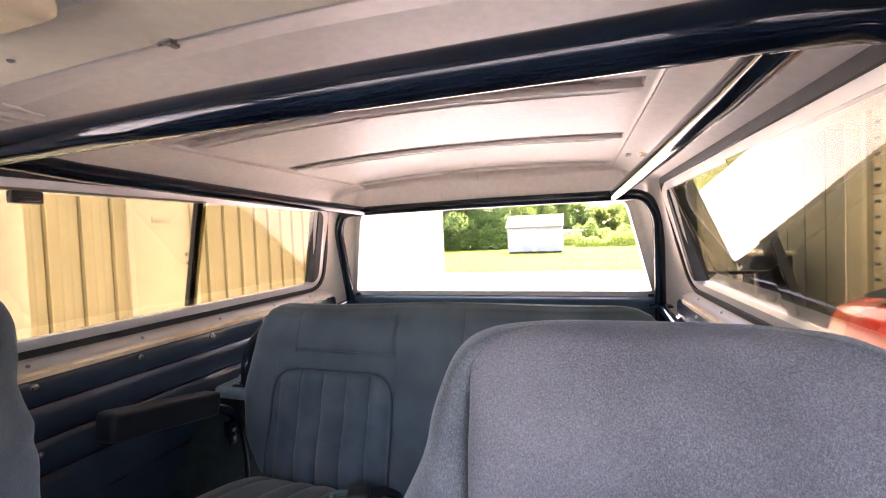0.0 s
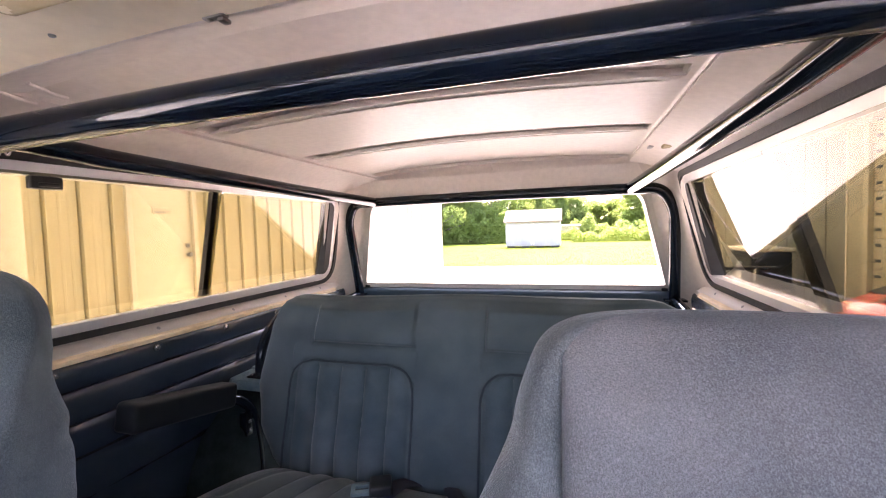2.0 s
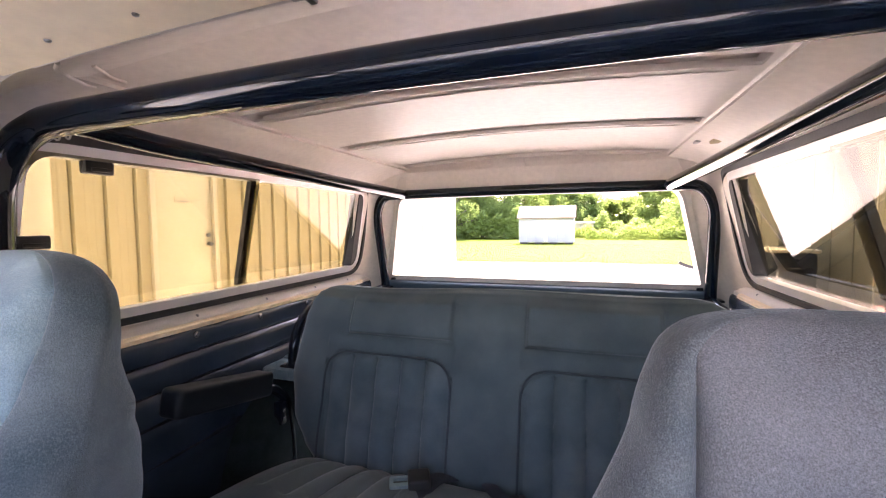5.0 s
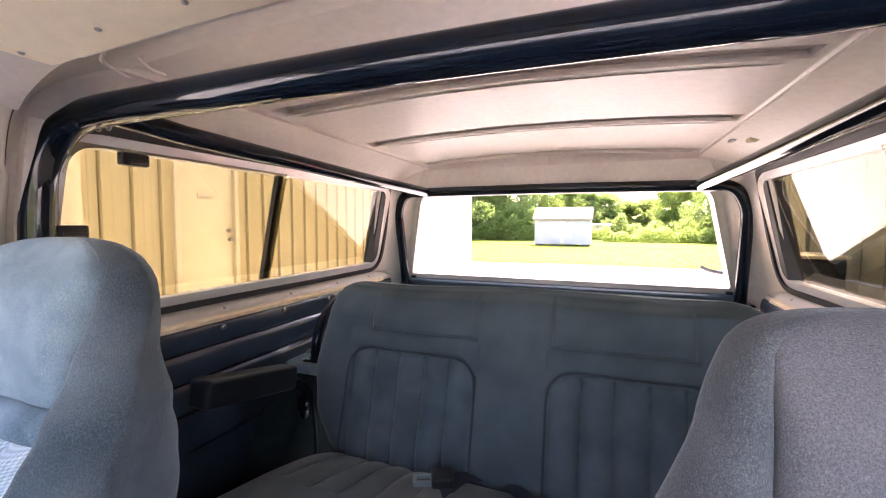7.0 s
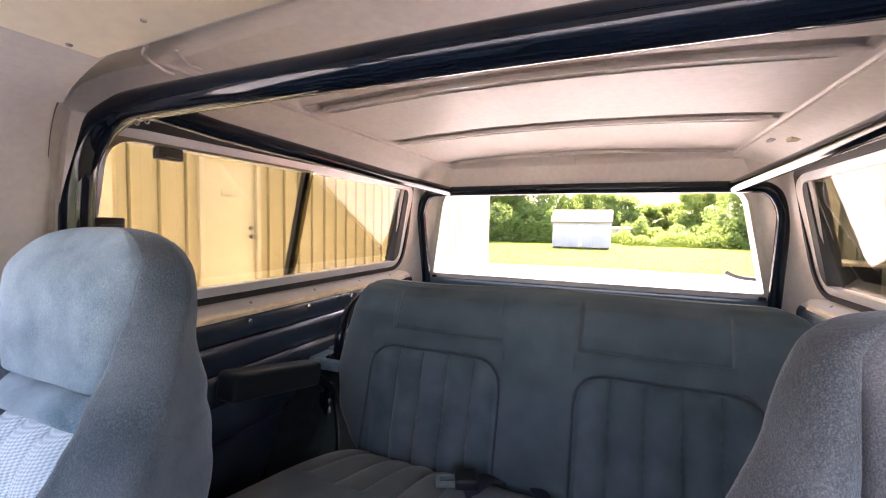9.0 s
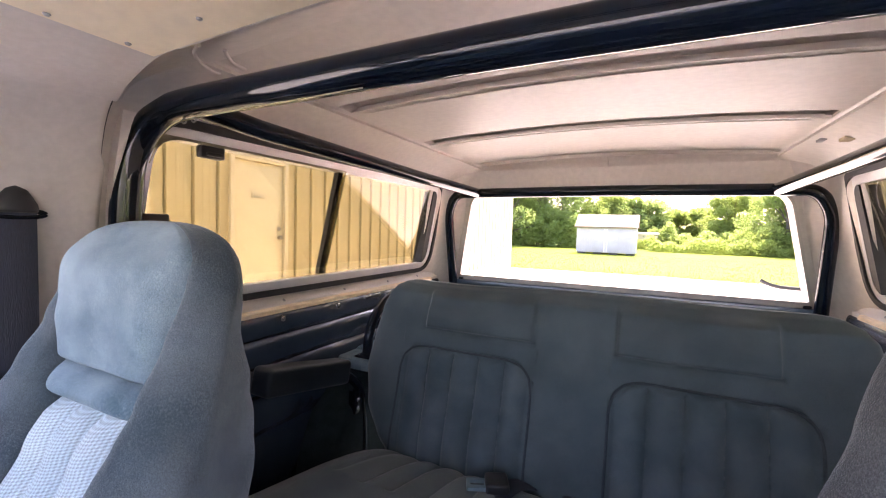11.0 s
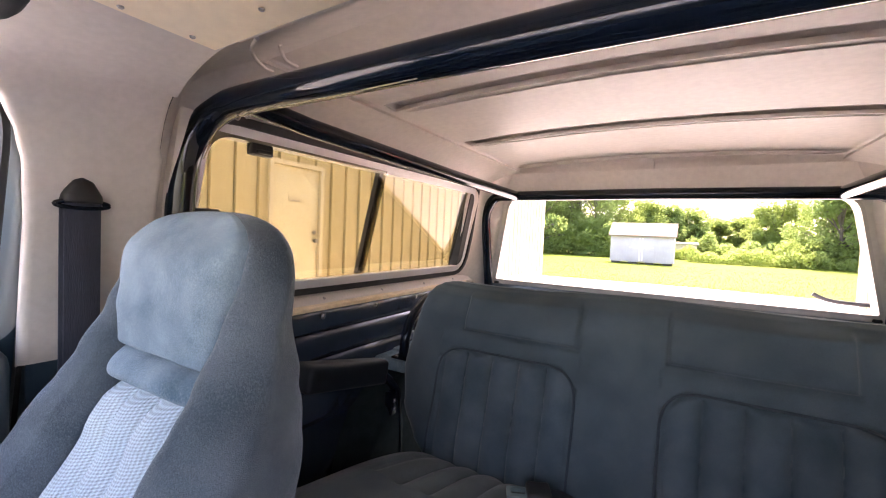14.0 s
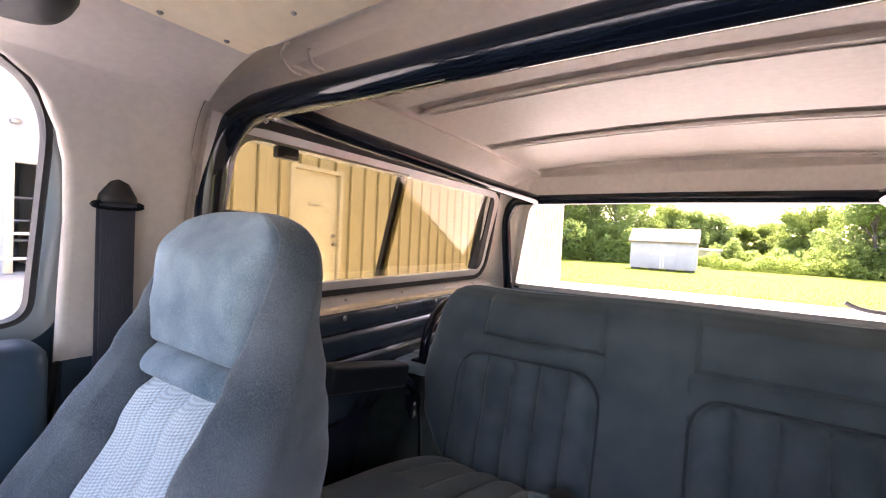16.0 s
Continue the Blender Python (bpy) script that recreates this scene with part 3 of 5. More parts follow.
    return 0.5 * ((2 * p[1]) + (p[2] - p[0]) * f + (2 * p[0] - 5 * p[1] + 4 * p[2] - p[3]) * f * f + (3 * p[1] - p[0] - 3 * p[2] + p[3]) * f ** 3)


ARCH_F = [(-0.765, 0.388, 1.12), (-0.757, 0.388, 1.30), (-0.750, 0.387, 1.45), (-0.736, 0.384, 1.53), (-0.702, 0.376, 1.598), (-0.630, 0.356, 1.640), (-0.530, 0.334, 1.654), (-0.430, 0.318, 1.668), (-0.22, 0.334, 1.696), (0, 0.341, 1.706)]
ARCH_M = [(-0.768, 0.401, 1.12), (-0.762, 0.401, 1.30), (-0.755, 0.400, 1.45), (-0.741, 0.400, 1.545), (-0.706, 0.398, 1.628), (-0.640, 0.394, 1.676), (-0.535, 0.388, 1.684), (-0.430, 0.384, 1.692), (-0.22, 0.386, 1.716), (0, 0.388, 1.724)]
ARCH_R = [(-0.800, 0.462, 1.12), (-0.792, 0.462, 1.30), (-0.785, 0.462, 1.45), (-0.772, 0.462, 1.58), (-0.736, 0.462, 1.664), (-0.665, 0.462, 1.703), (-0.550, 0.462, 1.714), (-0.430, 0.462, 1.722), (-0.22, 0.462, 1.735), (0, 0.462, 1.740)]


def arch_line(c, n=220, passes=60):
    """One line of the shell's edge over the whole width, its bends eased."""
    full = c + [(-x, y, z) for x, y, z in c[-2::-1]]
    p = [curve_at(full, i / n) for i in range(n + 1)]
    for _ in range(passes):
        p = [p[0]] + [p[i - 1] * 0.25 + p[i] * 0.5 + p[i + 1] * 0.25 for i in range(1, n)] + [p[n]]
    return p


EDGE = arch_line(ARCH_F)[:111]


def edge_y(value, axis):
    """The shell edge's y at a given |x| (axis 0) or height (axis 2)."""
    v = -abs(value) if axis == 0 else value
    for a, b in zip(EDGE, EDGE[1:]):
        if a[axis] <= v <= b[axis]:
            return a.y + (b.y - a.y) * (v - a[axis]) / max(1e-6, b[axis] - a[axis])
    return EDGE[-1].y if v > EDGE[-1][axis] else EDGE[0].y


def front_z(x):
    """Underside of the front roof across the width."""
    x = abs(x)
    if x < 0.50:
        return 1.703 - 0.215 * x * x
    return lerp_table([(0.50, 1.6493), (0.56, 1.640), (0.61, 1.626), (0.655, 1.600), (0.69, 1.562), (0.712, 1.52), (0.724, 1.47)], x)


def roof_front():
    """Smooth front roof that falls to the door headers on both sides."""
    xs = [0.5 * k / 20 for k in range(21)] + [0.53, 0.56, 0.585, 0.61]
    prof = [(x, front_z(x)) for x in xs]
    full = [(-x, z) for x, z in prof[::-1]] + prof[1:]
    bm = extrude_profile(full, -0.75, 0.349, 0.012, 60)
    for v in bm.verts:
        # the rear edge follows the shell behind, the front falls to the windscreen header
        back = edge_y(v.co.x, 0)
        if v.co.y > 0.2:
            v.co.y = 0.2 + (v.co.y - 0.2) * (back - 0.2) / 0.149
        v.co.z -= 0.05 * step(-0.30, -0.75, v.co.y)
    ob = part("front_roof", bm, BEIGE_SHADED, None)
    return tagged(ob, "beige front roof sheet curving into the door headers", "ceiling", kind="structure")


roof_front()


def headliner():
    hl = thing("headliner", "cream headliner board fixed with small screws", "headliner", kind="structure")
    bm = bmesh.new()
    xs = [-0.437 + 0.874 * i / 30 for i in range(31)]
    top, bot = [], []
    for j in range(21):
        y = -0.62 + (0.312 + 0.62) * j / 20
        rowt, rowb = [], []
        for x in xs:
            yy = y + (0.043 * (1 - (x / 0.437) ** 2) * step(13, 20, j))
            z = front_z(x) - 0.002 - 0.05 * step(-0.30, -0.75, y)
            rowb.append(bm.verts.new((x, yy, z - 0.005)))
            rowt.append(bm.verts.new((x, yy, z + 0.001)))
        bot.append(rowb)
        top.append(rowt)
    for g in (bot, top):
        for a, b in zip(g, g[1:]):
            for i in range(30):
                bm.faces.new((a[i], a[i + 1], b[i + 1], b[i]))
    for i in range(30):
        bm.faces.new((bot[20][i], bot[20][i + 1], top[20][i + 1], top[20][i]))
        bm.faces.new((bot[0][i], bot[0][i + 1], top[0][i + 1], top[0][i]))
    for j in range(20):
        bm.faces.new((bot[j][0], bot[j + 1][0], top[j + 1][0], top[j][0]))
        bm.faces.new((bot[j][30], bot[j + 1][30], top[j + 1][30], top[j][30]))
    part("board", bm, HEADLINER, hl, auto=30)
    for x, y in ((-0.318, 0.296), (-0.427, 0.277), (-0.427, 0.200), (-0.198, 0.309), (0.198, 0.309), (0.318, 0.296), (0.427, 0.277), (-0.25, 0.12), (0.427, 0.200)):
        screw_head((x, y, front_z(x) - 0.0085), (0, 0, -1), 0.0036, STEEL, hl, washer=False)
    return hl


headliner()

# small bracket and clip on the roof behind the board
clip = thing("roof_clip", "small steel clip on the beige roof", "clip")
bm = box(-0.040, -0.012, 0.350, 0.360, 1.694, 1.700, 0.002)
box(-0.022, -0.013, 0.352, 0.364, 1.690, 1.695, 0.002, bm=bm)
part("bracket", bm, STEEL, clip)
screw_head((-0.032, 0.354, 1.694), (0, 0, -1), 0.0035, STEEL, clip, washer=False)

# dome light over the front seats
dome = thing("dome_light", "yellowed dome light in a pale surround", "lamp")
part("surround", box(-0.16, 0.02, 0.12, 0.262, 1.681, 1.697, 0.006), BEIGE_TRIM, dome)
part("lens", box(-0.135, 0.0, 0.138, 0.246, 1.660, 1.684, 0.010, 3), LENS, dome, "yellowed ribbed lens")

# marker lamp base on the roof's side
lamp = thing("side_lamp", "small yellowed lamp on the roof beside the rail", "lamp")
part("body", box(0.578, 0.604, 1.345, 1.385, 1.686, 1.701, 0.003), LENS, lamp)
part("bracket", box(0.548, 0.562, 1.40, 1.44, 1.697, 1.712, 0.003), STEEL, lamp)


def roof_arch():
    bm = bmesh.new()
    rows = []
    n, m = 220, 14
    lines = [arch_line(c, n) for c in (ARCH_F, ARCH_M, ARCH_R)]
    for i in range(n + 1):
        f, mid, r = (c[i].copy() for c in lines)
        row = [f + Vector((0, 0.002, 0)) + Vector((math.copysign(0.018, f.x) * (1 if abs(f.x) > 0.5 else 0), 0.001, 0.018 * (1 if abs(f.x) <= 0.62 else 0)))]
        for k in range(m + 1):
            t = k / m
            # a curve through the three lines, steep near the lip
            row.append(f * (1 - t) * (1 - 2 * t) + mid * 4 * t * (1 - t) + r * t * (2 * t - 1))
        rows.append([bm.verts.new(p) for p in row])
    for a, b in zip(rows, rows[1:]):
        for k in range(m + 1):
            bm.faces.new((a[k], a[k + 1], b[k + 1], b[k]))
    ob = part("roof_arch", bm, BEIGE, None, auto=60)
    tagged(ob, "beige moulded front edge of the rear roof shell", "trim", kind="structure")
    # dark line put in for the shaded gap between the shell and the pillar trims
    for s in (-1, 1):
        seam = [(-s * p.x + s * 0.001, p.y - 0.004, p.z - 0.003) for p in EDGE[6:74]]
        part("gap_line", sweep(seam, 0.0042, n=8), RUBBER, ob, "dark line for the shaded joint gap")
    # two moulded crescents near the cage's corner
    for s in (-1, 1):
        for pts in (((-0.404, 0.352, 1.681), (-0.4195, 0.360, 1.6845), (-0.450, 0.3757, 1.6875), (-0.503, 0.416, 1.699), (-0.541, 0.461, 1.7050), (-0.543, 0.482, 1.7050)),
                    ((-0.433, 0.412, 1.7035), (-0.449, 0.4245, 1.7065), (-0.500, 0.470, 1.7195), (-0.510, 0.487, 1.7190), (-0.513, 0.511, 1.7190))):
            line = [curve_at([(-s * x, y - 0.001, z - 0.001) for x, y, z in pts], k / 24) for k in range(25)]
            part("moulded_bead", sweep(line, 0.0030, n=10), BEIGE, ob)
    # pale raised lip behind the board's edge, and a small crease in the sheet
    lip = [(x, 0.367 - 0.225 * x * x, 1.7055 - 0.20 * x * x) for x in [-0.41 + 0.82 * k / 60 for k in range(61)]]
    part("edge_lip", sweep(lip, 0.0050, n=12), BEIGE, ob)
    part("crease", sweep([(0.052, 0.366, 1.708), (0.064, 0.372, 1.7095), (0.076, 0.383, 1.713)], 0.003, n=8), BEIGE, ob)
    return ob


roof_arch()


# ---------- rear end ----------
def rear_map(u, v, off):
    return (u, 1.93 - 0.30 * (v - 1.19) - off, v)


def rear_wall():
    wall = thing("wall_rear", "beige rear window surround above the tailgate", "wall", kind="structure")
    hole = [(-0.692, 1.204), (0.692, 1.204), (0.585, 1.604), (-0.585, 1.604)]
    outer = rpoly([(-0.86, 1.10), (0.86, 1.10), (0.70, 1.70), (-0.70, 1.70)], 0.01)
    RR = (0.014, 0.014, 0.085, 0.085)
    h = rpoly(hole, RR)
    part("surround", ring(outer, h, rear_map, 0.030, -0.03), BEIGE, wall)
    part("opening_trim", ring(rpoly(hole, RR, -0.004), rpoly(hole, RR, 0.006), rear_map, 0.036, -0.034), BEIGE_TRIM, wall, "thin pale trim round the opening")
    # roof turning down to the header
    bm = bmesh.new()
    rows = []
    for k, (y, dz) in enumerate(((1.722, 0.006), (1.738, -0.004), (1.752, -0.010), (1.768, -0.024), (1.776, -0.05), (1.780, -0.085), (1.783, -0.115))):
        rows.append([bm.verts.new((x, y, (crown(x) if abs(x) < 0.53 else lerp_table([(0.53, crown(0.53)), (0.60, 1.704), (0.66, 1.672), (0.74, 1.62)], abs(x))) + dz)) for x in [-0.74 + 1.48 * i / 60 for i in range(61)]])
    for a, b in zip(rows, rows[1:]):
        for i in range(60):
            bm.faces.new((a[i], a[i + 1], b[i + 1], b[i]))
    part("roof_return", bm, BEIGE, wall)
    part("return_seam", sweep([(0.0, 1.722, 1.733), (0.0, 1.742, 1.731), (0.0, 1.764, 1.712), (0.0, 1.772, 1.680), (0.0, 1.777, 1.645)], 0.003, n=8), BEIGE, wall)
    # D pillar fillers between side and rear
    for s in (-1, 1):
        bm = bmesh.new()
        rows = []
        for k in range(13):
            z = 1.14 + (1.70 - 1.14) * k / 12
            yr = 1.93 - 0.30 * (z - 1.19) - 0.030
            ys = yr - 0.19
            x0 = gx(z) - 0.0105
            x1 = lerp_table([(1.14, 0.715), (1.19, 0.71), (1.60, 0.610), (1.70, 0.56)], z)
            rows.append([bm.verts.new((s * x, y, z)) for x, y in ((x0 + 0.006, ys - 0.004), (x0, ys), (x0 - 0.006, ys + 0.05), (x0 - 0.022, ys + 0.10), (x1 + (x0 - x1) * 0.45, yr - 0.035), (x1 + 0.012, yr - 0.008), (x1, yr + 0.004))])
        for a, b in zip(rows, rows[1:]):
            for i in range(6):
                bm.faces.new((a[i], a[i + 1], b[i + 1], b[i]))
        part("corner_pillar", bm, BEIGE, wall, auto=60)
    return wall


rear_wall()

tailgate = thing("tailgate", "closed tailgate with dark padded top, window lowered", "tailgate")
part("pad", box(-0.715, 0.715, 1.872, 1.965, 1.105, 1.186, 0.018, 4), BLUE_VINYL, tailgate, "dark blue padded top")
part("panel", box(-0.74, 0.74, 1.915, 1.985, 0.60, 1.11, 0.01), BLUE_VINYL, tailgate)
part("seal_strip", box(-0.69, 0.69, 1.935, 1.950, 1.184, 1.1885, 0.001), FRAME_ALU, tailgate, "pale window slot strip")
for s in (-1, 1):
    part("stop_block", box(s * 0.682 - 0.012, s * 0.682 + 0.012, 1.89, 1.925, 1.184, 1.197, 0.004), RUBBER, tailgate)

# floor of the vehicle
bm = box(-0.86, 0.86, -0.75, 1.98, 0.57, 0.62, 0.0)
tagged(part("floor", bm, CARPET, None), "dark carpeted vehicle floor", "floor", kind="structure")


def wheelhouse(s):
    bm = bmesh.new()
    rows = []
    for k in range(25):
        a = math.pi * k / 24
        y, z = 1.33 - 0.46 * math.cos(a), 0.60 + 0.405 * math.sin(a) ** 0.8
        rows.append([bm.verts.new(p) for p in ((s * 0.80, y, z), (s * 0.655, y, z), (s * 0.640, y, z - 0.006), (s * 0.632, y, z - 0.018), (s * 0.630, y, min(z - 0.03, 1.0) if z > 0.64 else z), (s * 0.630, y, 0.60))])
    for a, b in zip(rows, rows[1:]):
        for i in range(5):
            bm.faces.new((a[i], a[i + 1], b[i + 1], b[i]))
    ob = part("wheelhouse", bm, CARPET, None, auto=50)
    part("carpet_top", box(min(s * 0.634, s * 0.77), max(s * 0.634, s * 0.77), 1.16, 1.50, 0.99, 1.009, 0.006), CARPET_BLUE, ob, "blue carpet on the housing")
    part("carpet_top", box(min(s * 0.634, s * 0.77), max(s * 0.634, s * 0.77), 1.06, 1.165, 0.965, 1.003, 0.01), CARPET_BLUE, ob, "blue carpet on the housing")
    return tagged(ob, "carpeted wheel housing beside the rear seat", "wheelhouse", kind="structure")


wheelhouse(-1)
wheelhouse(1)


# ---------- front doors, pillars, cab front (closes the place) ----------
def pillar_trim(s, name):
    """Pillar trim behind the front door, curving up into the roof, with the door opening's edge."""
    bm = bmesh.new()
    edge = [(1.19, 0.200), (1.42, 0.204), (1.50, 0.198), (1.55, 0.184), (1.58, 0.166), (1.60, 0.146), (1.615, 0.118), (1.622, 0.085), (1.626, 0.03)]
    prof = [(1.19, 0.752), (1.27, 0.749), (1.35, 0.744), (1.42, 0.737), (1.45, 0.731), (1.47, 0.7255), (1.49, 0.7195), (1.51, 0.7125), (1.53, 0.7045), (1.55, 0.695), (1.565, 0.686), (1.58, 0.675), (1.592, 0.664), (1.602, 0.652), (1.610, 0.641), (1.616, 0.631), (1.622, 0.620), (1.626, 0.609)]
    rows = []
    for z, x in prof:
        e = lerp_table(edge, z)
        zo = z + (0.02 if z > 1.58 else 0.0)
        g = edge_y(x, 0) if x < 0.70 else edge_y(z, 2)
        ys = [e + 0.012 + (g - 0.014 - e - 0.012) * k / 8 for k in range(9)]
        row = [(x + 0.020, e + 0.003, zo - 0.006), (x + 0.012, e - 0.001, zo - 0.003), (x + 0.004, e + 0.001, z), (x, e + 0.007, z)] + [(x, y, z) for y in ys] + [(x + 0.003, g - 0.006, z + 0.001), (x + 0.012, g - 0.001, z + 0.004), (x + 0.05, g, z + 0.012)]
        rows.append([bm.verts.new((s * a, y, c)) for a, y, c in row])
    for a, b in zip(rows, rows[1:]):
        for i in range(len(a) - 1):
            bm.faces.new((a[i], a[i + 1], b[i + 1], b[i]))
    ob = part(name, bm, BEIGE_SHADED, None, auto=60)
    tagged(ob, "beige pillar trim behind the front door", "trim", kind="structure")
    screw_head((s * 0.752, 0.252, 1.203), (-s, 0, 0), 0.006, BLACK_PAINT, ob)
    return ob


for s in (-1, 1):
    pillar_trim(s, "trim_%d" % (1 if s < 0 else 2))


# unseen outer roof, added with a wide drip edge to keep sun off the sills
def roof_sun_block():
    prof = [(-0.845, 1.668), (-0.81, 1.700), (-0.74, 1.745), (-0.60, 1.775), (-0.30, 1.792), (0.0, 1.797), (0.30, 1.792), (0.60, 1.775), (0.74, 1.745), (0.81, 1.700), (0.845, 1.668)]
    bm = extrude_profile(prof, -0.60, 1.86, 0.008, 10)
    return tagged(part("roof_sun_block", bm, FRAME_ALU, None), "unseen pale outer roof, its edge widened to block sun", "roof", kind="structure")


roof_sun_block()


def front_door(s, name, pane, look_of):
    door = thing(name, "closed dark blue front door with %s window" % look_of, "door", kind="structure")

    def to3(u, v, off):
        return (s * (0.775 + 0.22 * (1.45 - v) - off), u, v)

    glass_q = [(-0.62, 1.245), (0.180, 1.245), (0.188, 1.655), (-0.35, 1.655)]
    QR = (0.05, 0.04, 0.13, 0.05)
    part("door_shell", ring(rpoly([(-0.80, 0.62), (0.285, 0.62), (0.285, 1.72), (-0.42, 1.72)], (0.05, 0.05, 0.17, 0.05), 0, 12), rpoly(glass_q, QR, -0.036, 12), to3, 0.010, -0.05), BLUE_VINYL, door)
    part("window_frame", ring(rpoly(glass_q, QR, -0.037, 12), rpoly(glass_q, QR, -0.0035, 12), to3, 0.016, -0.05), DOOR_METAL, door, "glossy pale teal window frame")
    part("window_seal", ring(rpoly(glass_q, QR, -0.004, 12), rpoly(glass_q, QR, 0.004, 12), to3, 0.012, -0.02), RUBBER, door, "black rubber seal")
    p = part("pane", slab(rpoly(glass_q, QR, -0.002, 12), to3, -0.004, -0.008), pane, door, look_of + " window pane", smooth=False)
    p.visible_shadow = pane is LIGHT_TINT
    part("door_seal", ring(rpoly([(-0.70, 0.62), (0.214, 0.62), (0.222, 1.69), (-0.40, 1.69)], (0.05, 0.05, 0.16, 0.05), 0, 12), rpoly([(-0.70, 0.62), (0.214, 0.62), (0.222, 1.69), (-0.40, 1.69)], (0.05, 0.05, 0.16, 0.05), 0.007, 12), to3, 0.028, 0.008), RUBBER, door, "black door seal")
    bm = box(min(s * 0.70, s * 0.80), max(s * 0.70, s * 0.80), -0.62, 0.185, 0.66, 1.232, 0.03, 4)
    part("door_panel", bm, BLUE_VINYL, door, "dark blue padded door panel")
    return door


front_door(-1, "door_1", CLEAR, "clear")
# this door is out of view; its tinted pane dims the right-hand light
front_door(1, "door_2", LIGHT_TINT, "light-cutting tinted")

# windscreen, dash and cowl behind the camera
front = thing("wall_front", "unseen dashboard, pale to bounce light, under a clear windscreen", "wall", kind="structure")
# out of view; its pale colour serves as a reflector for the front roof
part("dashboard", box(-0.80, 0.80, -1.05, -0.62, 0.62, 1.16, 0.05, 4), DASH, front, "unseen padded dashboard, pale to bounce light")


def screen_map(u, v, off):
    return (u, -1.02 + 0.72 * (v - 1.15) / 0.50 + off - 0.02, v)


scr = [(-0.74, 1.17), (0.74, 1.17), (0.60, 1.615), (-0.60, 1.615)]
part("windscreen_frame", ring(rpoly([(-0.90, 1.10), (0.90, 1.10), (0.74, 1.70), (-0.74, 1.70)], 0.01), rpoly(scr, 0.06), screen_map, 0.02, -0.03), BEIGE, front)
p = part("windscreen", slab(rpoly(scr, 0.06, -0.004), screen_map, -0.004, -0.009), CLEAR, front, "clear windscreen", smooth=False)
p.visible_shadow = False
bm = box(-0.90, 0.90, -1.10, -1.04, 0.57, 1.14)
part("firewall", bm, VINYL, front)
for s in (-1, 1):
    part("cowl_side", box(min(s * 0.80, s * 0.88), max(s * 0.80, s * 0.88), -1.08, -0.60, 0.57, 1.20), BLUE_VINYL, front)
    part("door_jamb", box(min(s * 0.80, s * 0.88), max(s * 0.80, s * 0.88), 0.22, 0.42, 0.57, 1.24), BLUE_VINYL, front)

# unseen hood, added to throw sunlight up onto the front roof
part("hood", box(-0.84, 0.84, -2.5, -1.12, 1.05, 1.10, 0.03, 3), BOUNCE_WHITE, front, "unseen white panel added to bounce light inside")

# sun visor over the passenger side
visor = thing("sun_visor", "black padded sun visor folded up under the roof", "sun visor")
bm = bmesh.new()
loops = []
for inset, z in ((0.030, 1.5965), (0.014, 1.597), (0.005, 1.600), (0.0, 1.606), (0.0, 1.613), (0.005, 1.619), (0.014, 1.622), (0.030, 1.6225)):
    loops.append([bm.verts.new((u, v, z)) for u, v in rpoly([(-0.450, -0.26), (-0.335, -0.26), (-0.328, 0.110), (-0.455, 0.120)], 0.050, inset, 10)])
for a, b in zip(loops, loops[1:]):
    for k in range(len(a)):
        bm.faces.new((a[k], a[(k + 1) % len(a)], b[(k + 1) % len(a)], b[k]))
bm.faces.new(loops[0])
bm.faces.new(loops[-1])
part("pad", bm, ARM_VINYL, visor)
part("pivot", sweep([(-0.41, -0.24, 1.61), (-0.44, -0.26, 1.625), (-0.46, -0.27, 1.645)], 0.005, n=10), STEEL, visor)


# ---------- roll cage ----------
cage = thing("roll_cage", "gloss black tubular roll cage with a front and a rear hoop", "roll cage")
HALF = [(-0.742, 0.424, 0.62), (-0.741, 0.4245, 1.00), (-0.740, 0.4255, 1.36), (-0.738, 0.427, 1.48), (-0.729, 0.432, 1.556), (-0.704, 0.443, 1.610), (-0.662, 0.453, 1.640), (-0.60, 0.458, 1.651), (-0.42, 0.460, 1.654), (-0.20, 0.460, 1.656), (0.0, 0.460, 1.657)]
FULL = HALF + [(-x, y, z) for x, y, z in HALF[-2::-1]]
part("front_hoop", sweep([curve_at(FULL, k / 140) for k in range(141)], 0.027, n=28), BLACK_PAINT, cage)
Rh = [(-0.715, 1.885, 1.00), (-0.712, 1.868, 1.17), (-0.690, 1.745, 1.52), (-0.640, 1.715, 1.598), (0, 1.712, 1.602), (0.640, 1.715, 1.598), (0.690, 1.745, 1.52), (0.712, 1.868, 1.17), (0.715, 1.885, 1.00)]
part("rear_hoop", sweep(fillet(Rh, 0.075, 10), 0.021, n=24), BLACK_PAINT, cage)
for s in (-1, 1):
    part("side_rail", sweep([(s * 0.588, 0.452, 1.648), (s * 0.578, 0.60, 1.634), (s * 0.552, 1.20, 1.612), (s * 0.532, 1.705, 1.600)], 0.020, n=24), BLACK_PAINT, cage)
    part("lower_brace", sweep([(s * 0.712, 1.868, 1.155), (s * 0.70, 1.45, 1.140), (s * 0.69, 1.20, 1.10)], 0.017, n=18), BLACK_PAINT, cage)
    part("foot_plate", box(s * 0.712 - 0.04, s * 0.712 + 0.04, 1.83, 1.91, 1.150, 1.158, 0.002), BLACK_PAINT, cage)

# wire tucked under the front hoop
wire = thing("wire", "thin yellowed wire strung below the cage tube", "wire")
part("strand", sweep(fillet([(-0.70, 0.447, 1.548), (-0.672, 0.452, 1.598), (-0.63, 0.452, 1.619), (-0.50, 0.448, 1.622), (-0.20, 0.447, 1.6275)], 0.03, 6), 0.0010, n=8), material("yellowed_wire", (0.34, 0.30, 0.16), (0.40, 0.36, 0.22), 0.6), wire)
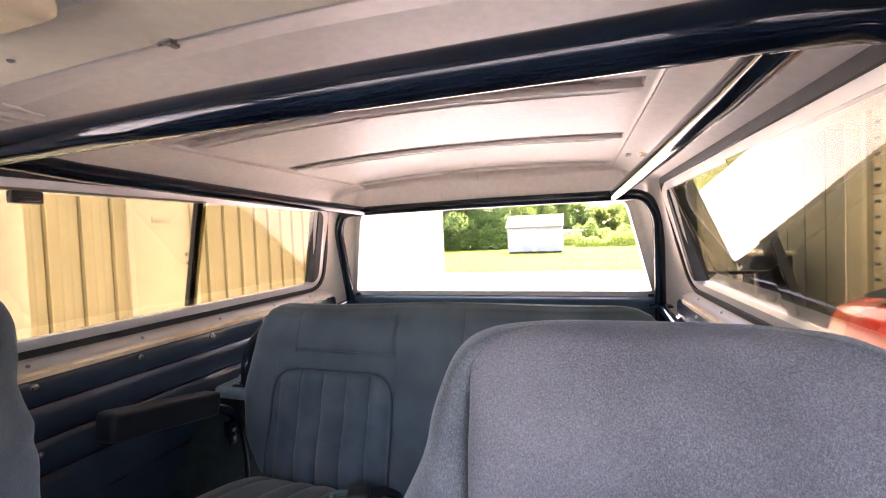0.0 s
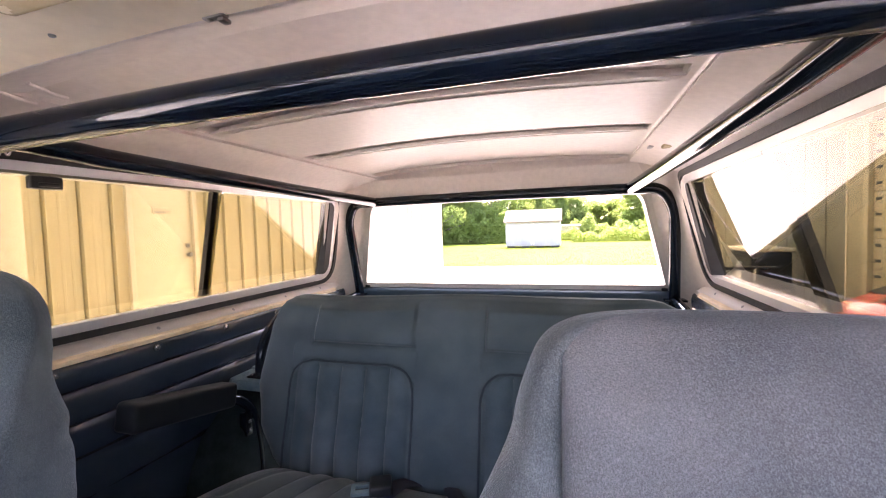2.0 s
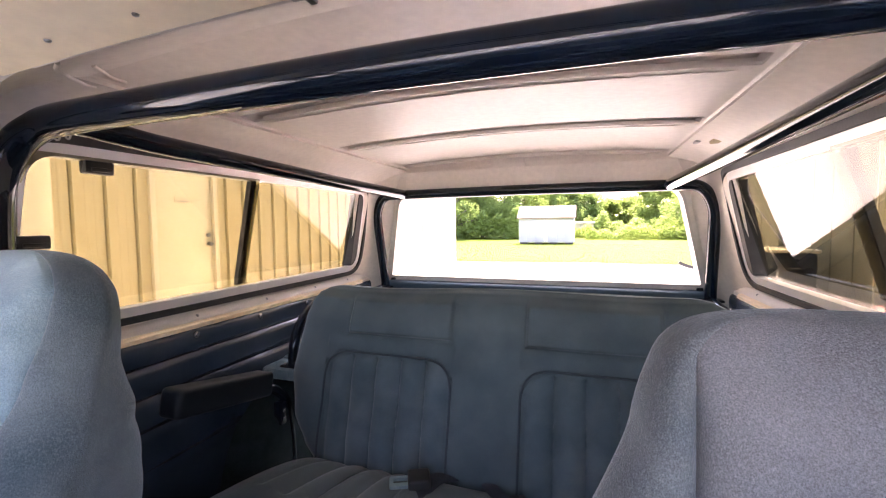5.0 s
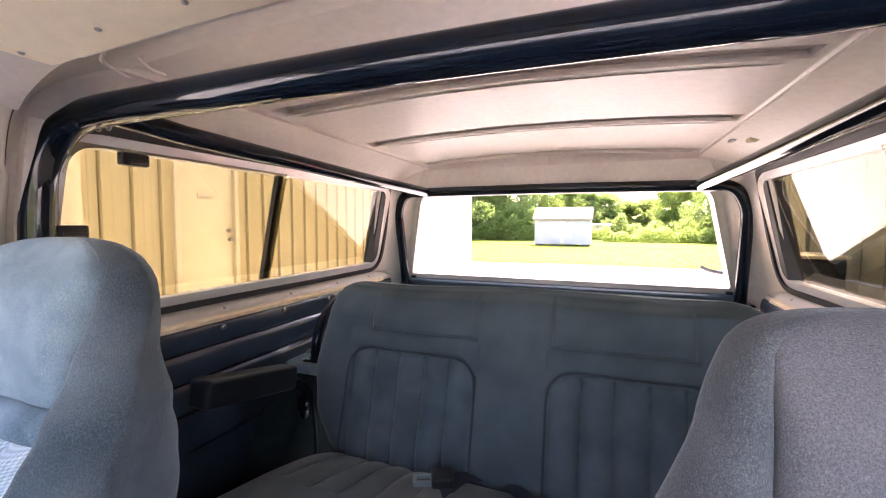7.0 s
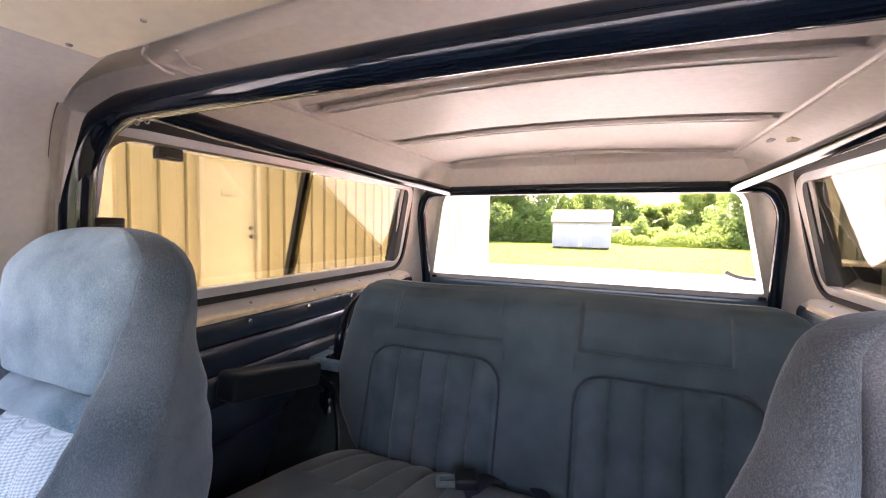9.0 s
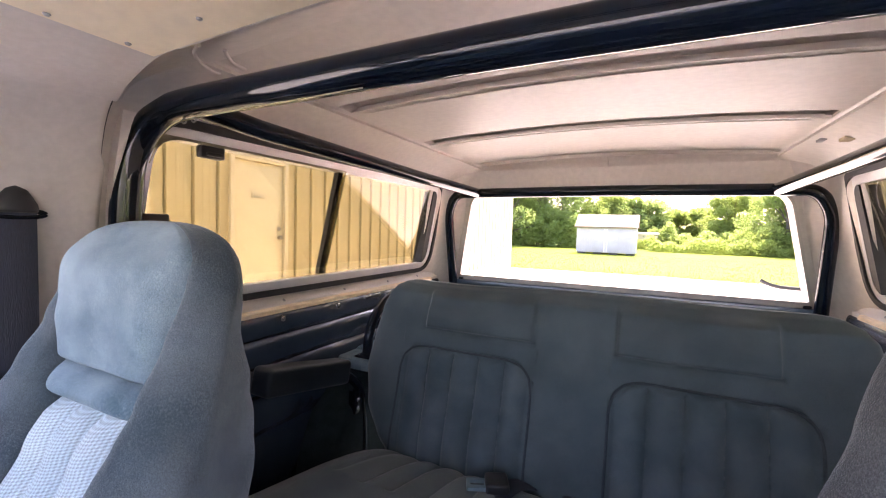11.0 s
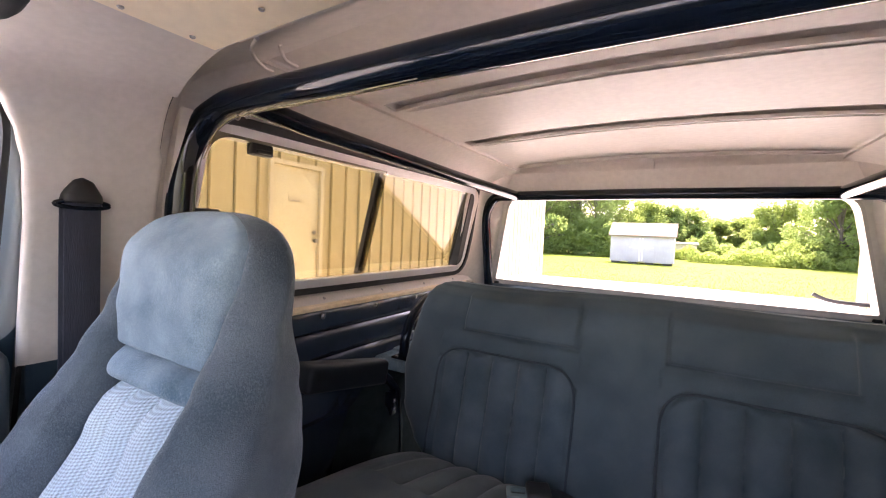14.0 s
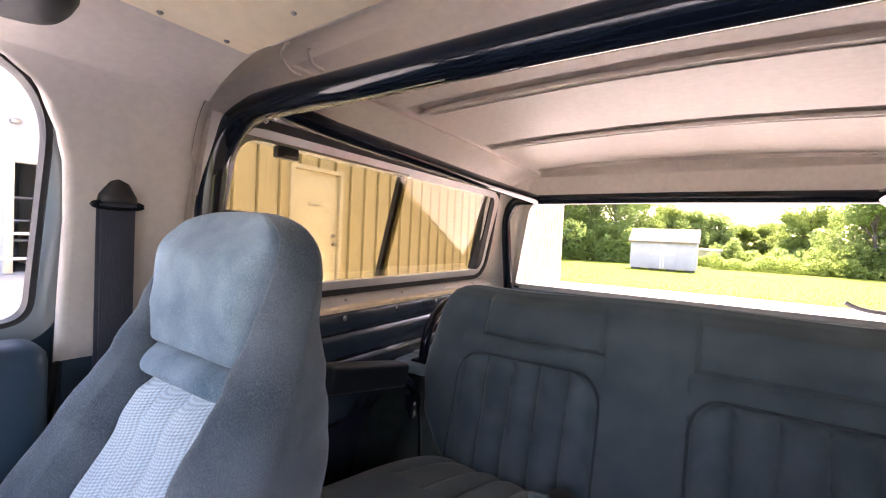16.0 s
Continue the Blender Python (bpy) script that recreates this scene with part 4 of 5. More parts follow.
for x in (-0.60, -0.572):
    bm = bmesh.new()
    pts = [(x + 0.006 * math.cos(a), 0.452, 1.619 + 0.004 * math.sin(a)) for a in [k * math.pi / 6 for k in range(13)]]
    part("clip_ring", sweep(pts, 0.0016, n=8, bm=bm, cap=False), STEEL, wire)


# ---------- front seats ----------
def section(w, d, n, front, side, back):
    """Points round a rounded section with even spacing on its faces: (x, y, frontness)."""
    out = []
    e = 0.95
    ys = d * (1 - e ** n) ** (1 / n)
    for k in range(front):
        x = w * e * (-1 + 2 * k / (front - 1))
        out.append((x, -d * (1 - abs(x / w) ** n) ** (1 / n)))
    for k in range(1, side + 1):
        y = -ys + 2 * ys * k / (side + 1)
        out.append((w * (1 - abs(y / d) ** n) ** (1 / n), y))
    for k in range(back):
        x = w * e * (1 - 2 * k / (back - 1))
        out.append((x, d * (1 - abs(x / w) ** n) ** (1 / n)))
    for k in range(1, side + 1):
        y = ys - 2 * ys * k / (side + 1)
        out.append((-w * (1 - abs(y / d) ** n) ** (1 / n), y))
    return [(x, y, -y / d) for x, y in out]


SEAT_A = dict(  # passenger: narrow round head
    W=[(0.74, 0.250), (0.95, 0.246), (1.058, 0.234), (1.11, 0.224), (1.166, 0.208), (1.245, 0.186), (1.30, 0.172), (1.35, 0.164), (1.44, 0.162)],
    PH=[(0.74, 0.135), (1.0, 0.124), (1.10, 0.114), (1.20, 0.110), (1.25, 0.114), (1.29, 0.117), (1.33, 0.121), (1.39, 0.126), (1.44, 0.126)],
    BUMP=[(0.74, 0.036), (1.0, 0.036), (1.10, 0.042), (1.18, 0.040), (1.24, 0.028), (1.30, 0.006), (1.36, -0.010), (1.44, -0.012)],
    proud=0.016, power=3.0, close=1.318, taper=0.46, crease=0.020)
SEAT_B = dict(  # driver: broad square head, sides falling straight outwards
    W=[(0.74, 0.290), (0.95, 0.288), (1.10, 0.262), (1.17, 0.236), (1.255, 0.205), (1.355, 0.166), (1.405, 0.156), (1.44, 0.152)],
    PH=[(0.74, 0.140), (1.10, 0.132), (1.20, 0.130), (1.35, 0.129), (1.44, 0.127)],
    BUMP=[(0.74, 0.045), (1.10, 0.040), (1.18, 0.030), (1.26, 0.014), (1.34, 0.004), (1.44, 0.0)],
    proud=0.010, power=5.5, close=1.318, taper=0.46, crease=0.011)


def seat_rows(shape, up):
    """Rings of the seat back from bottom to top: points, and the part each belongs to."""
    FRONT = [(0.74, 0.020), (0.90, 0.092), (1.05, 0.166), (1.15, 0.222), (1.205, 0.252), (1.24, 0.266), (1.30, 0.275), (1.335, 0.280), (1.437, 0.292)]
    DEPTH = [(0.74, 0.20), (1.0, 0.19), (1.15, 0.160), (1.22, 0.132), (1.30, 0.108), (1.437, 0.100)]
    TOP = 1.437
    ZP, ZR = 1.246, 1.207          # under the head pad, under the roll
    zs = sorted({round(0.74 + 0.44 * k / 50, 5) for k in range(51)} | {round(1.18 + 0.16 * k / 80, 5) for k in range(81)} | {round(1.30 + 0.1369 * math.sin(math.pi / 2 * k / 60), 5) for k in range(61)})
    inner, wing, side, rear = 72, 26, 14, 14
    rows, regs = [], []
    for z in zs:
        w, ph, bump = (lerp_table(shape[name], z) for name in ("W", "PH", "BUMP"))
        f, d = lerp_table(FRONT, z), lerp_table(DEPTH, z)
        k = (1 - min(1.0, max(0.0, (z - shape["close"]) / (TOP - shape["close"]))) ** shape["power"]) ** (1 / shape["power"])
        q = (1 - min(1.0, max(0.0, (z - 1.345) / (TOP - 1.345))) ** 2.4) ** (1 / 2.4)
        w *= k
        ph = min(ph, w * 0.86)
        mid = f + d / 2
        fade = step(1.425, 1.375, z)
        pts, reg = [], []

        def soft(y):
            return mid + (y - mid) * q

        R = min(0.055, d * 0.45)
        tp = shape["taper"] * (0.72 + 0.28 * step(1.05, 1.26, z))

        def wing_y(s):
            y = f - bump + shape["crease"] * max(0.0, 1 - s / 0.42) ** 2 * (0.15 + 0.85 * fade)
            if s > 0.35:
                y += R * (1 - math.sqrt(max(0.0, 1 - ((s - 0.35) / 0.65) ** 2.2)))
            return y

        for i in range(wing):
            s = 1 - (i / wing) ** 1.6
            x = -(ph + (w - ph) * s)
            pts.append((x, soft(wing_y(s))))
            reg.append("bolL")
        # middle
        for i in range(inner + 1):
            u = -1 + 2 * i / inner
            u = math.copysign(1 - (1 - abs(u)) ** 1.25, u)
            x = ph * u
            e = (1 - abs(u) ** 9) ** 0.5
            if z >= ZP:
                t = (z - ZP) / 0.014
                low = 1 if t >= 1 else math.sqrt(max(0.0, 1 - (1 - t) ** 2))
                y = f + shape["crease"] * (0.15 + 0.85 * fade) - (shape["crease"] * (0.15 + 0.85 * fade) + shape["proud"] * fade * (0.35 + 0.65 * step(1.25, 1.31, z))) * e * low + 0.004 * (1 - low)
                r = "pad"
            elif z >= ZR:
                t = (z - ZR) / (ZP - ZR)
                y = f + 0.024 - 0.034 * e * max(0.0, 4 * t * (1 - t)) ** 0.45
                r = "roll"
            else:
                fl = abs(math.sin(math.pi * u * 2.0))
                low = step(ZR, ZR - 0.022, z)
                y = f + 0.036 - (0.032 * fl ** 0.75) * (0.25 + 0.75 * low) * min(1.0, e * 1.3)
                r = "insert"
            y += 0.0018 * noise.noise((x * 14, z * 14, up * 40)) * e
            pts.append((x, soft(y)))
            reg.append(r)
        for i in range(1, wing + 1):
            s = 1 - (1 - i / wing) ** 1.6
            x = ph + (w - ph) * s
            pts.append((x, soft(wing_y(s))))
            reg.append("bolR")
        # sides and back
        y0 = f - bump + R
        yb = f + d
        for i in range(1, side + 1):
            t = i / side
            pts.append((w * (1 - tp * t ** 1.15), soft(y0 + (yb - y0) * math.sin(math.pi / 2 * t))))
            reg.append("bolR" if t < 0.75 else "back")
        for i in range(1, rear):
            t = -1 + 2 * i / rear
            pts.append((-w * (1 - tp) * t, soft(yb + 0.004 * (1 - t * t))))
            reg.append("back")
        for i in range(side, 0, -1):
            t = i / side
            pts.append((-w * (1 - tp * t ** 1.15), soft(y0 + (yb - y0) * math.sin(math.pi / 2 * t))))
            reg.append("back" if t > 0.75 else "bolL")
        for j, (x, y) in enumerate(pts):
            k = 0.0022 * noise.noise((x * 9, z * 9, y * 9 + up * 30)) + 0.0007 * noise.noise((x * 40, z * 40, up))
            pts[j] = (x, y + k, z + up)
        rows.append(pts)
        regs.append(reg)
    return zs, rows, regs


def bucket_seat(sx, label, cloth, sides, shape, up=0.0, ahead=0.0):
    seat = thing("front_seat", label, "car seat", "front bucket seats", at=(sx, -ahead, 0.62))
    zs, rows, reg = seat_rows(shape, up)
    grid = [[(x, y, z - 0.62) for x, y, z in r] for r in rows]
    nu = len(grid[0])
    # sides is the darkened copy of cloth, carrying the shade of bolsters and back
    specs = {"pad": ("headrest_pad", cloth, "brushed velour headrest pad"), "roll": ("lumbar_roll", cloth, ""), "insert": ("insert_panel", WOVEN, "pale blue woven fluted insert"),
             "bolL": ("bolster", sides, "side bolster in velour darkened for its shade"), "bolR": ("bolster", sides, "side bolster in velour darkened for its shade"), "back": ("backrest", sides, "")}
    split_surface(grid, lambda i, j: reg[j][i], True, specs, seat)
    # top cap
    bm = bmesh.new()
    top_row = [bm.verts.new(p) for p in grid[-1]]
    mid = bm.verts.new((0, sum(p[1] for p in grid[-1]) / nu, grid[-1][0][2] + 0.0003))
    for i in range(nu):
        bm.faces.new((top_row[i], top_row[(i + 1) % nu], mid))
    part("crown_seam", bm, cloth, seat, auto=80)
    # piping above the insert
    jj = min(range(len(zs)), key=lambda j: abs(zs[j] - 1.204))
    cols = [i for i in range(nu) if reg[jj][i] == "insert"]
    line = [Vector(grid[jj][i]) + Vector((0, -0.002, 0)) for i in cols[3:-3:3]]
    part("piping", sweep(line, 0.0030, n=8), cloth, seat)
    # dark cords laid in the valleys as the shade between the flutes
    low = [j for j in range(0, len(zs), 3) if 0.80 < zs[j] < 1.185]
    for k in (-0.5, 0.0, 0.5):
        at = [min((i for i in range(nu) if reg[j][i] == "insert"), key=lambda i: abs(grid[j][i][0] - k * lerp_table(shape["PH"], zs[j]))) for j in low]
        part("flute_seam", sweep([Vector(grid[j][i]) + Vector((0, -0.0015, 0)) for j, i in zip(low, at)], 0.0026, n=6), CREASE_SHADE, seat, "dark cord standing for the crease's shade")
    # seat cushion and base
    bm = bmesh.new()
    n1, n2 = 40, 40
    g = []
    for j in range(n2 + 1):
        v = -1 + 2 * j / n2
        g.append([])
        for i in range(n1 + 1):
            u = -1 + 2 * i / n1
            h = ((1 - abs(u) ** 6) * (1 - abs(v) ** 6)) ** 0.45
            g[-1].append(bm.verts.new((0.27 * u, -0.20 + 0.27 * v, 0.10 + 0.15 * h + 0.03 * abs(u) ** 2 * h - 0.02 * v)))
    for a, b in zip(g, g[1:]):
        for i in range(n1):
            bm.faces.new((a[i], a[i + 1], b[i + 1], b[i]))
    part("cushion", bm, cloth, seat)
    part("seat_base", box(-0.22, 0.22, -0.42, 0.06, 0.0, 0.12, 0.01), BLACK_PLASTIC, seat)
    return seat


bucket_seat(-0.444, "blue-grey velour high-back bucket seat with woven insert", VELOUR, VELOUR_SHADED, SEAT_A, 0.002, 0.02)
bucket_seat(0.444, "grey velour high-back bucket seat with woven insert", VELOUR_DRIVER, VELOUR_DRIVER_SHADED, SEAT_B, -0.034, -0.004)


# ---------- rear bench ----------
def bench():
    seat = thing("rear_bench_seat", "dark slate velour rear bench seat with fluted panels", "bench seat", at=(0, 1.0, 0.62))
    W = [(0.735, 0.45), (0.77, 0.51), (0.82, 0.555), (0.90, 0.605), (1.0, 0.626), (1.10, 0.616), (1.18, 0.602), (1.225, 0.588), (1.250, 0.568), (1.266, 0.540), (1.273, 0.515), (1.276, 0.49)]
    D = [(0.735, 0.06), (0.80, 0.075), (1.0, 0.075), (1.18, 0.064), (1.24, 0.048), (1.265, 0.028), (1.276, 0.010)]
    CY = [(0.735, 1.022), (0.82, 1.040), (1.0, 1.084), (1.15, 1.120), (1.24, 1.138), (1.276, 1.142)]
    nv, nu = 140, 500
    zs = [0.735 + (1.276 - 0.735) * (1 - (1 - j / (nv - 1)) ** 1.25) for j in range(nv)]

    def wave(x):
        return 0.004 * math.cos(x * 9.0) + 0.003 * math.sin(x * 5.1)

    grid, reg = [], []
    for z in zs:
        w, d, cy = lerp_table(W, z), lerp_table(D, z), lerp_table(CY, z)
        row, rr = [], []
        for x, y, fn in section(w, d, 5.0, 420, 20, 40):
            fr = step(0.45, 0.85, fn)
            dy = 0.0
            r = "body"
            for cx in (-1, 1):
                xx = x * cx
                # head panel
                if 0.098 < xx < 0.424 and z > 1.144:
                    e = min(step(0.098, 0.108, xx), step(0.424, 0.414, xx), step(1.144, 1.154, z))
                    dy -= fr * 0.009 * e * step(1.27, 1.235, z)
                    if fr > 0.5:
                        r = "head%d" % cx
                # fluted panel with rounded upper corners
                zt = 1.090 - 0.045 * step(0.155, 0.095, xx) ** 2 - 0.03 * step(0.43, 0.478, xx) ** 2
                xo = 0.478 + 0.012 * (1.0 - z)
                if 0.096 < xx < xo and z < zt:
                    t = (xx - 0.096) / (xo - 0.096) * 5.0
                    fl = abs(math.sin(math.pi * t)) ** 0.6
                    e = min(step(0.096, 0.108, xx), step(xo, xo - 0.012, xx), step(zt, zt - 0.016, z))
                    dy += fr * (0.017 - 0.019 * fl) * e
                    if fr > 0.5:
                        r = "flute%d" % cx
                if z > 1.138:
                    dy += fr * 0.002 * (groove(xx, 0.096, 0.004) + groove(xx, 0.427, 0.004)) * step(1.262, 1.24, z)
                if 0.094 < xx < 0.428:
                    dy += fr * 0.005 * groove(z, 1.141, 0.004)
                dy += fr * 0.003 * (groove(xx, 0.096, 0.004) + groove(xx, xo, 0.004)) * (1 if z < zt else 0)
                if 0.09 < xx < 0.49:
                    dy += fr * 0.006 * groove(z, zt, 0.006)
                    dy -= fr * 0.005 * groove(z, 1.117, 0.018)
            dy += 0.004 * noise.noise((x * 6, z * 6, 2.0)) * fr + 0.0012 * noise.noise((x * 25, z * 25, 4.0)) * fr
            zz = z + wave(x) * step(1.15, 1.27, z)
            row.append((x, cy + y + dy - 1.0, zz - 0.62))
            rr.append(r)
        grid.append(row)
        reg.append(rr)
    specs = {"body": ("backrest", VELOUR_DARK, ""), "head1": ("head_panel", VELOUR_DARK, ""), "head-1": ("head_panel", VELOUR_DARK, ""),
             "flute1": ("fluted_panel", FLUTED, "fluted velour panel"), "flute-1": ("fluted_panel", FLUTED, "fluted velour panel")}
    split_surface(grid, lambda i, j: reg[j][i], True, specs, seat)
    bm = bmesh.new()
    loop = [bm.verts.new(p) for p in grid[-1]]
    bm.faces.new(loop)
    part("top_seam", bm, VELOUR_DARK, seat, auto=80)
    # piping round the fluted panels
    for cx in (-1, 1):
        def yf(z):
            return lerp_table(CY, z) - lerp_table(D, z) - 1.003
        pts = [(cx * 0.092, yf(z), z - 0.62) for z in (0.77, 0.85, 0.95, 1.03)]
        pts += [(cx * 0.102, yf(1.065), 1.065 - 0.62), (cx * 0.125, yf(1.087), 1.087 - 0.62), (cx * 0.16, yf(1.095), 1.095 - 0.62), (cx * 0.42, yf(1.095), 1.095 - 0.62), (cx * 0.455, yf(1.085), 1.085 - 0.62), (cx * 0.475, yf(1.065), 1.065 - 0.62)]
        pts += [(cx * (0.482 + 0.012 * (1 - z)), yf(z), z - 0.62) for z in (1.03, 0.95, 0.85, 0.78)]
        part("piping", sweep(fillet(pts, 0.02, 3), 0.0032, n=8), PIPING, seat)
    # cushion
    nu2, nv2 = 300, 110
    grid, reg = [], []
    for j in range(nv2):
        v = -1 + 2 * j / (nv2 - 1)
        row, rr = [], []
        for i in range(nu2):
            u = -1 + 2 * i / (nu2 - 1)
            y = 0.715 + 0.285 * v
            x = min(0.725, 0.605 + 0.30 * (0.95 - y)) * u
            # rounded front corners
            y += 0.05 * abs(u) ** 5 * (1 - v) * 0.5
            h = ((1 - abs(u) ** 5) * (1 - abs(v) ** 5)) ** 0.45
            z = 0.69 + 0.168 * h - 0.012 * (1 + v) * h + 0.022 * step(0.62, 0.80, abs(u)) * h
            r = "side"
            for cx in (-1, 1):
                t = (x * cx - 0.10) / (0.335 + 0.40 * (0.95 - y))
                if 0 < t < 1 and 0.12 < v:
                    e = min(step(0, 0.03, t), step(1, 0.97, t), step(0.12, 0.17, v))
                    fl = abs(math.sin(math.pi * t * 5)) ** 0.6
                    z += e * (0.015 * fl - 0.013)
                    r = "ins%d" % cx
            z += 0.003 * noise.noise((x * 7, y * 7, 9.0))
            row.append((x, y - 1.0, z - 0.62))
            rr.append(r)
        grid.append(row)
        reg.append(rr)
    specs = {"side": ("cushion", VELOUR_DARK, ""), "ins1": ("cushion_insert", material("velour_cushion_insert", (0.085, 0.108, 0.112), (0.125, 0.150, 0.152), 0.9, sheen=0.35, bump=0.4, fine=0.2, fine_scale=420, spec=0.2), "grey fluted cushion insert"), "ins-1": None}
    specs["ins-1"] = specs["ins1"]
    split_surface(grid, lambda i, j: reg[j][i], False, specs, seat)
    part("seat_frame", box(-0.60, 0.60, -0.45, 0.02, 0.0, 0.06, 0.01), BLACK_PLASTIC, seat)
    return seat


bench()

# armrest beside the bench, fixed to the wheel housing
arm = thing("armrest", "black padded armrest beside the rear bench", "armrest")
bm = box(-0.032, 0.032, -0.150, 0.150, -0.034, 0.034, 0.012, 4)
rot = Matrix.Rotation(radians(-11.5), 4, "X")
bmesh.ops.transform(bm, matrix=Matrix.Translation((-0.632, 0.79, 1.042)) @ rot, verts=bm.verts)
part("pad", bm, ARM_VINYL, arm)
part("bracket", sweep(fillet([(-0.640, 0.90, 1.0), (-0.640, 0.97, 0.985), (-0.640, 1.03, 0.93), (-0.640, 1.05, 0.80), (-0.640, 1.05, 0.66)], 0.05, 6), 0.014, n=14), BLACK_PAINT, arm, "black tubular bracket")
bm = box(-0.650, -0.622, 0.985, 1.01, 0.86, 0.93, 0.004)
part("hinge", bm, BLACK_PAINT, arm)
for z in (0.88, 0.905):
    screw_head((-0.621, 0.997, z), (1, 0, 0), 0.007, CHROME, arm)

# black bar arch on the wheel housing
arch = thing("grab_arch", "black tubular arch bolted to the wheel housing", "bar")
pts = [(-0.672, 1.105, 1.005)] + [(-0.668, 1.30 - 0.195 * math.cos(a), 1.04 + 0.155 * math.sin(a)) for a in [math.pi * k / 16 for k in range(17)]] + [(-0.668, 1.495, 1.005)]
part("tube", sweep(pts, 0.016, n=16), BLACK_PAINT, arch)
part("foot_plate", box(-0.70, -0.635, 1.075, 1.135, 1.003, 1.009, 0.002), BLACK_PAINT, arch)
for x in (-0.69, -0.645):
    screw_head((x, 1.09, 1.009), (0, 0, 1), 0.007, CHROME, arch)

# lap belt lying on the bench
belt2 = thing("lap_belt", "black lap belt buckle lying on the bench cushion", "seat belt")
part("webbing", sweep(fillet([(-0.06, 1.0, 0.80), (-0.10, 0.93, 0.835), (-0.12, 0.86, 0.838), (-0.09, 0.80, 0.822)], 0.03, 6), 0.024, 0.004, n=14), WEBBING, belt2)
turn = Matrix.Translation((-0.172, 0.866, 0.846)) @ Matrix.Rotation(radians(25), 4, "Z")
bm = ring(rpoly([(-0.026, -0.020), (0.026, -0.020), (0.026, 0.020), (-0.026, 0.020)], 0.006), rpoly([(-0.017, -0.007), (0.017, -0.007), (0.017, 0.011), (-0.017, 0.011)], 0.003), lambda u, v, off: (u, v, off), -0.004, 0.004)
bmesh.ops.transform(bm, matrix=turn, verts=bm.verts)
part("latch_tongue", bm, BELT_STEEL, belt2, "dull teal slotted latch tongue")
bm = box(0.018, 0.072, -0.026, 0.030, -0.012, 0.016, 0.007, 3)
bmesh.ops.transform(bm, matrix=turn, verts=bm.verts)
part("buckle", bm, BLACK_PLASTIC, belt2, "black plastic buckle")
part("webbing_end", sweep(fillet([(0.02, 1.0, 0.80), (0.03, 0.94, 0.830), (0.07, 0.90, 0.83), (0.12, 0.92, 0.83)], 0.03, 6), 0.020, 0.004, n=14), WEBBING, belt2)

# shoulder belt on the passenger pillar
def shoulder_belt(s):
    b = thing("seat_belt", "dark blue shoulder belt on a black pillar anchor", "seat belt")
    x = 0.738
    # faceted anchor cover with a rounded top
    line = rpoly([(-0.029, -0.010), (0.029, -0.010), (0.027, 0.004), (0.014, 0.028), (-0.002, 0.036), (-0.014, 0.030), (-0.027, 0.006)], 0.006, n=3)
    bm = bmesh.new()
    rows = []
    for h, k in ((0.0, 1.0), (0.012, 0.98), (0.019, 0.90), (0.023, 0.72), (0.024, 0.40)):
        rows.append([bm.verts.new((s * (x - h), 0.268 + u * k, 1.455 + v * k)) for u, v in line])
    for a, c in zip(rows, rows[1:]):
        for q in range(len(line)):
            bm.faces.new((a[q], a[(q + 1) % len(line)], c[(q + 1) % len(line)], c[q]))
    bm.faces.new(rows[-1])
    part("anchor_cover", bm, BLACK_PLASTIC, b, auto=50)
    rim = [(s * (x + 0.0005), 0.270 + 0.040 * math.cos(t), 1.462 + 0.040 * math.sin(t)) for t in [math.pi * k / 20 for k in range(-3, 24)]]
    part("recess_rim", sweep(rim, 0.0022, n=8), BEIGE, b, "pale raised rim round the anchor")
    loop = [(s * (x - 0.014), 0.268 + 0.035 * math.cos(t), 1.444 + 0.006 * math.sin(t)) for t in [2 * math.pi * k / 24 for k in range(25)]]
    part("guide_loop", sweep(loop, 0.0038, n=10, cap=False), BLACK_PAINT, b, "dark steel guide loop")
    part("webbing", box(min(s * (x - 0.013), s * (x - 0.016)), max(s * (x - 0.013), s * (x - 0.016)), 0.244, 0.292, 0.80, 1.447, 0.001), WEBBING, b)
    part("webbing_return", box(min(s * (x - 0.006), s * (x - 0.009)), max(s * (x - 0.006), s * (x - 0.009)), 0.240, 0.287, 0.80, 1.444, 0.001), WEBBING, b)
    return b


shoulder_belt(-1)
shoulder_belt(1)


# ---------- outside ----------
bm = bmesh.new()
bmesh.ops.create_grid(bm, x_segments=60, y_segments=60, size=400)
for v in bm.verts:
    v.co.z = -0.004 + 0.05 * noise.noise((v.co.x * 0.05, v.co.y * 0.05, 0)) * step(30, 80, v.co.length)
tagged(part("ground", bm, GRASS, None), "mown green lawn reaching the trees", "ground", kind="structure")


def pavement():
    """Concrete yard with a ragged edge to the lawn."""
    bm = bmesh.new()
    edge = []
    for i in range(121):
        x = -30 + 60 * i / 120
        y = 15.2 + 0.035 * (x + 4) + 0.35 * noise.noise((x * 0.35, 1.5, 0)) + 0.15 * noise.noise((x * 1.6, 4.5, 0))
        edge.append((x, y))
    top = [bm.verts.new((x, y, 0.012)) for x, y in edge]
    bot = [bm.verts.new((x, -30, 0.012)) for x, y in edge]
    low = [bm.verts.new((x, y + 0.02, -0.03)) for x, y in edge]
    for i in range(120):
        bm.faces.new((bot[i], bot[i + 1], top[i + 1], top[i]))
        bm.faces.new((top[i], top[i + 1], low[i + 1], low[i]))
    return tagged(part("pavement", bm, CONCRETE, None), "pale concrete yard in full sun", "pavement", kind="structure")


pavement()


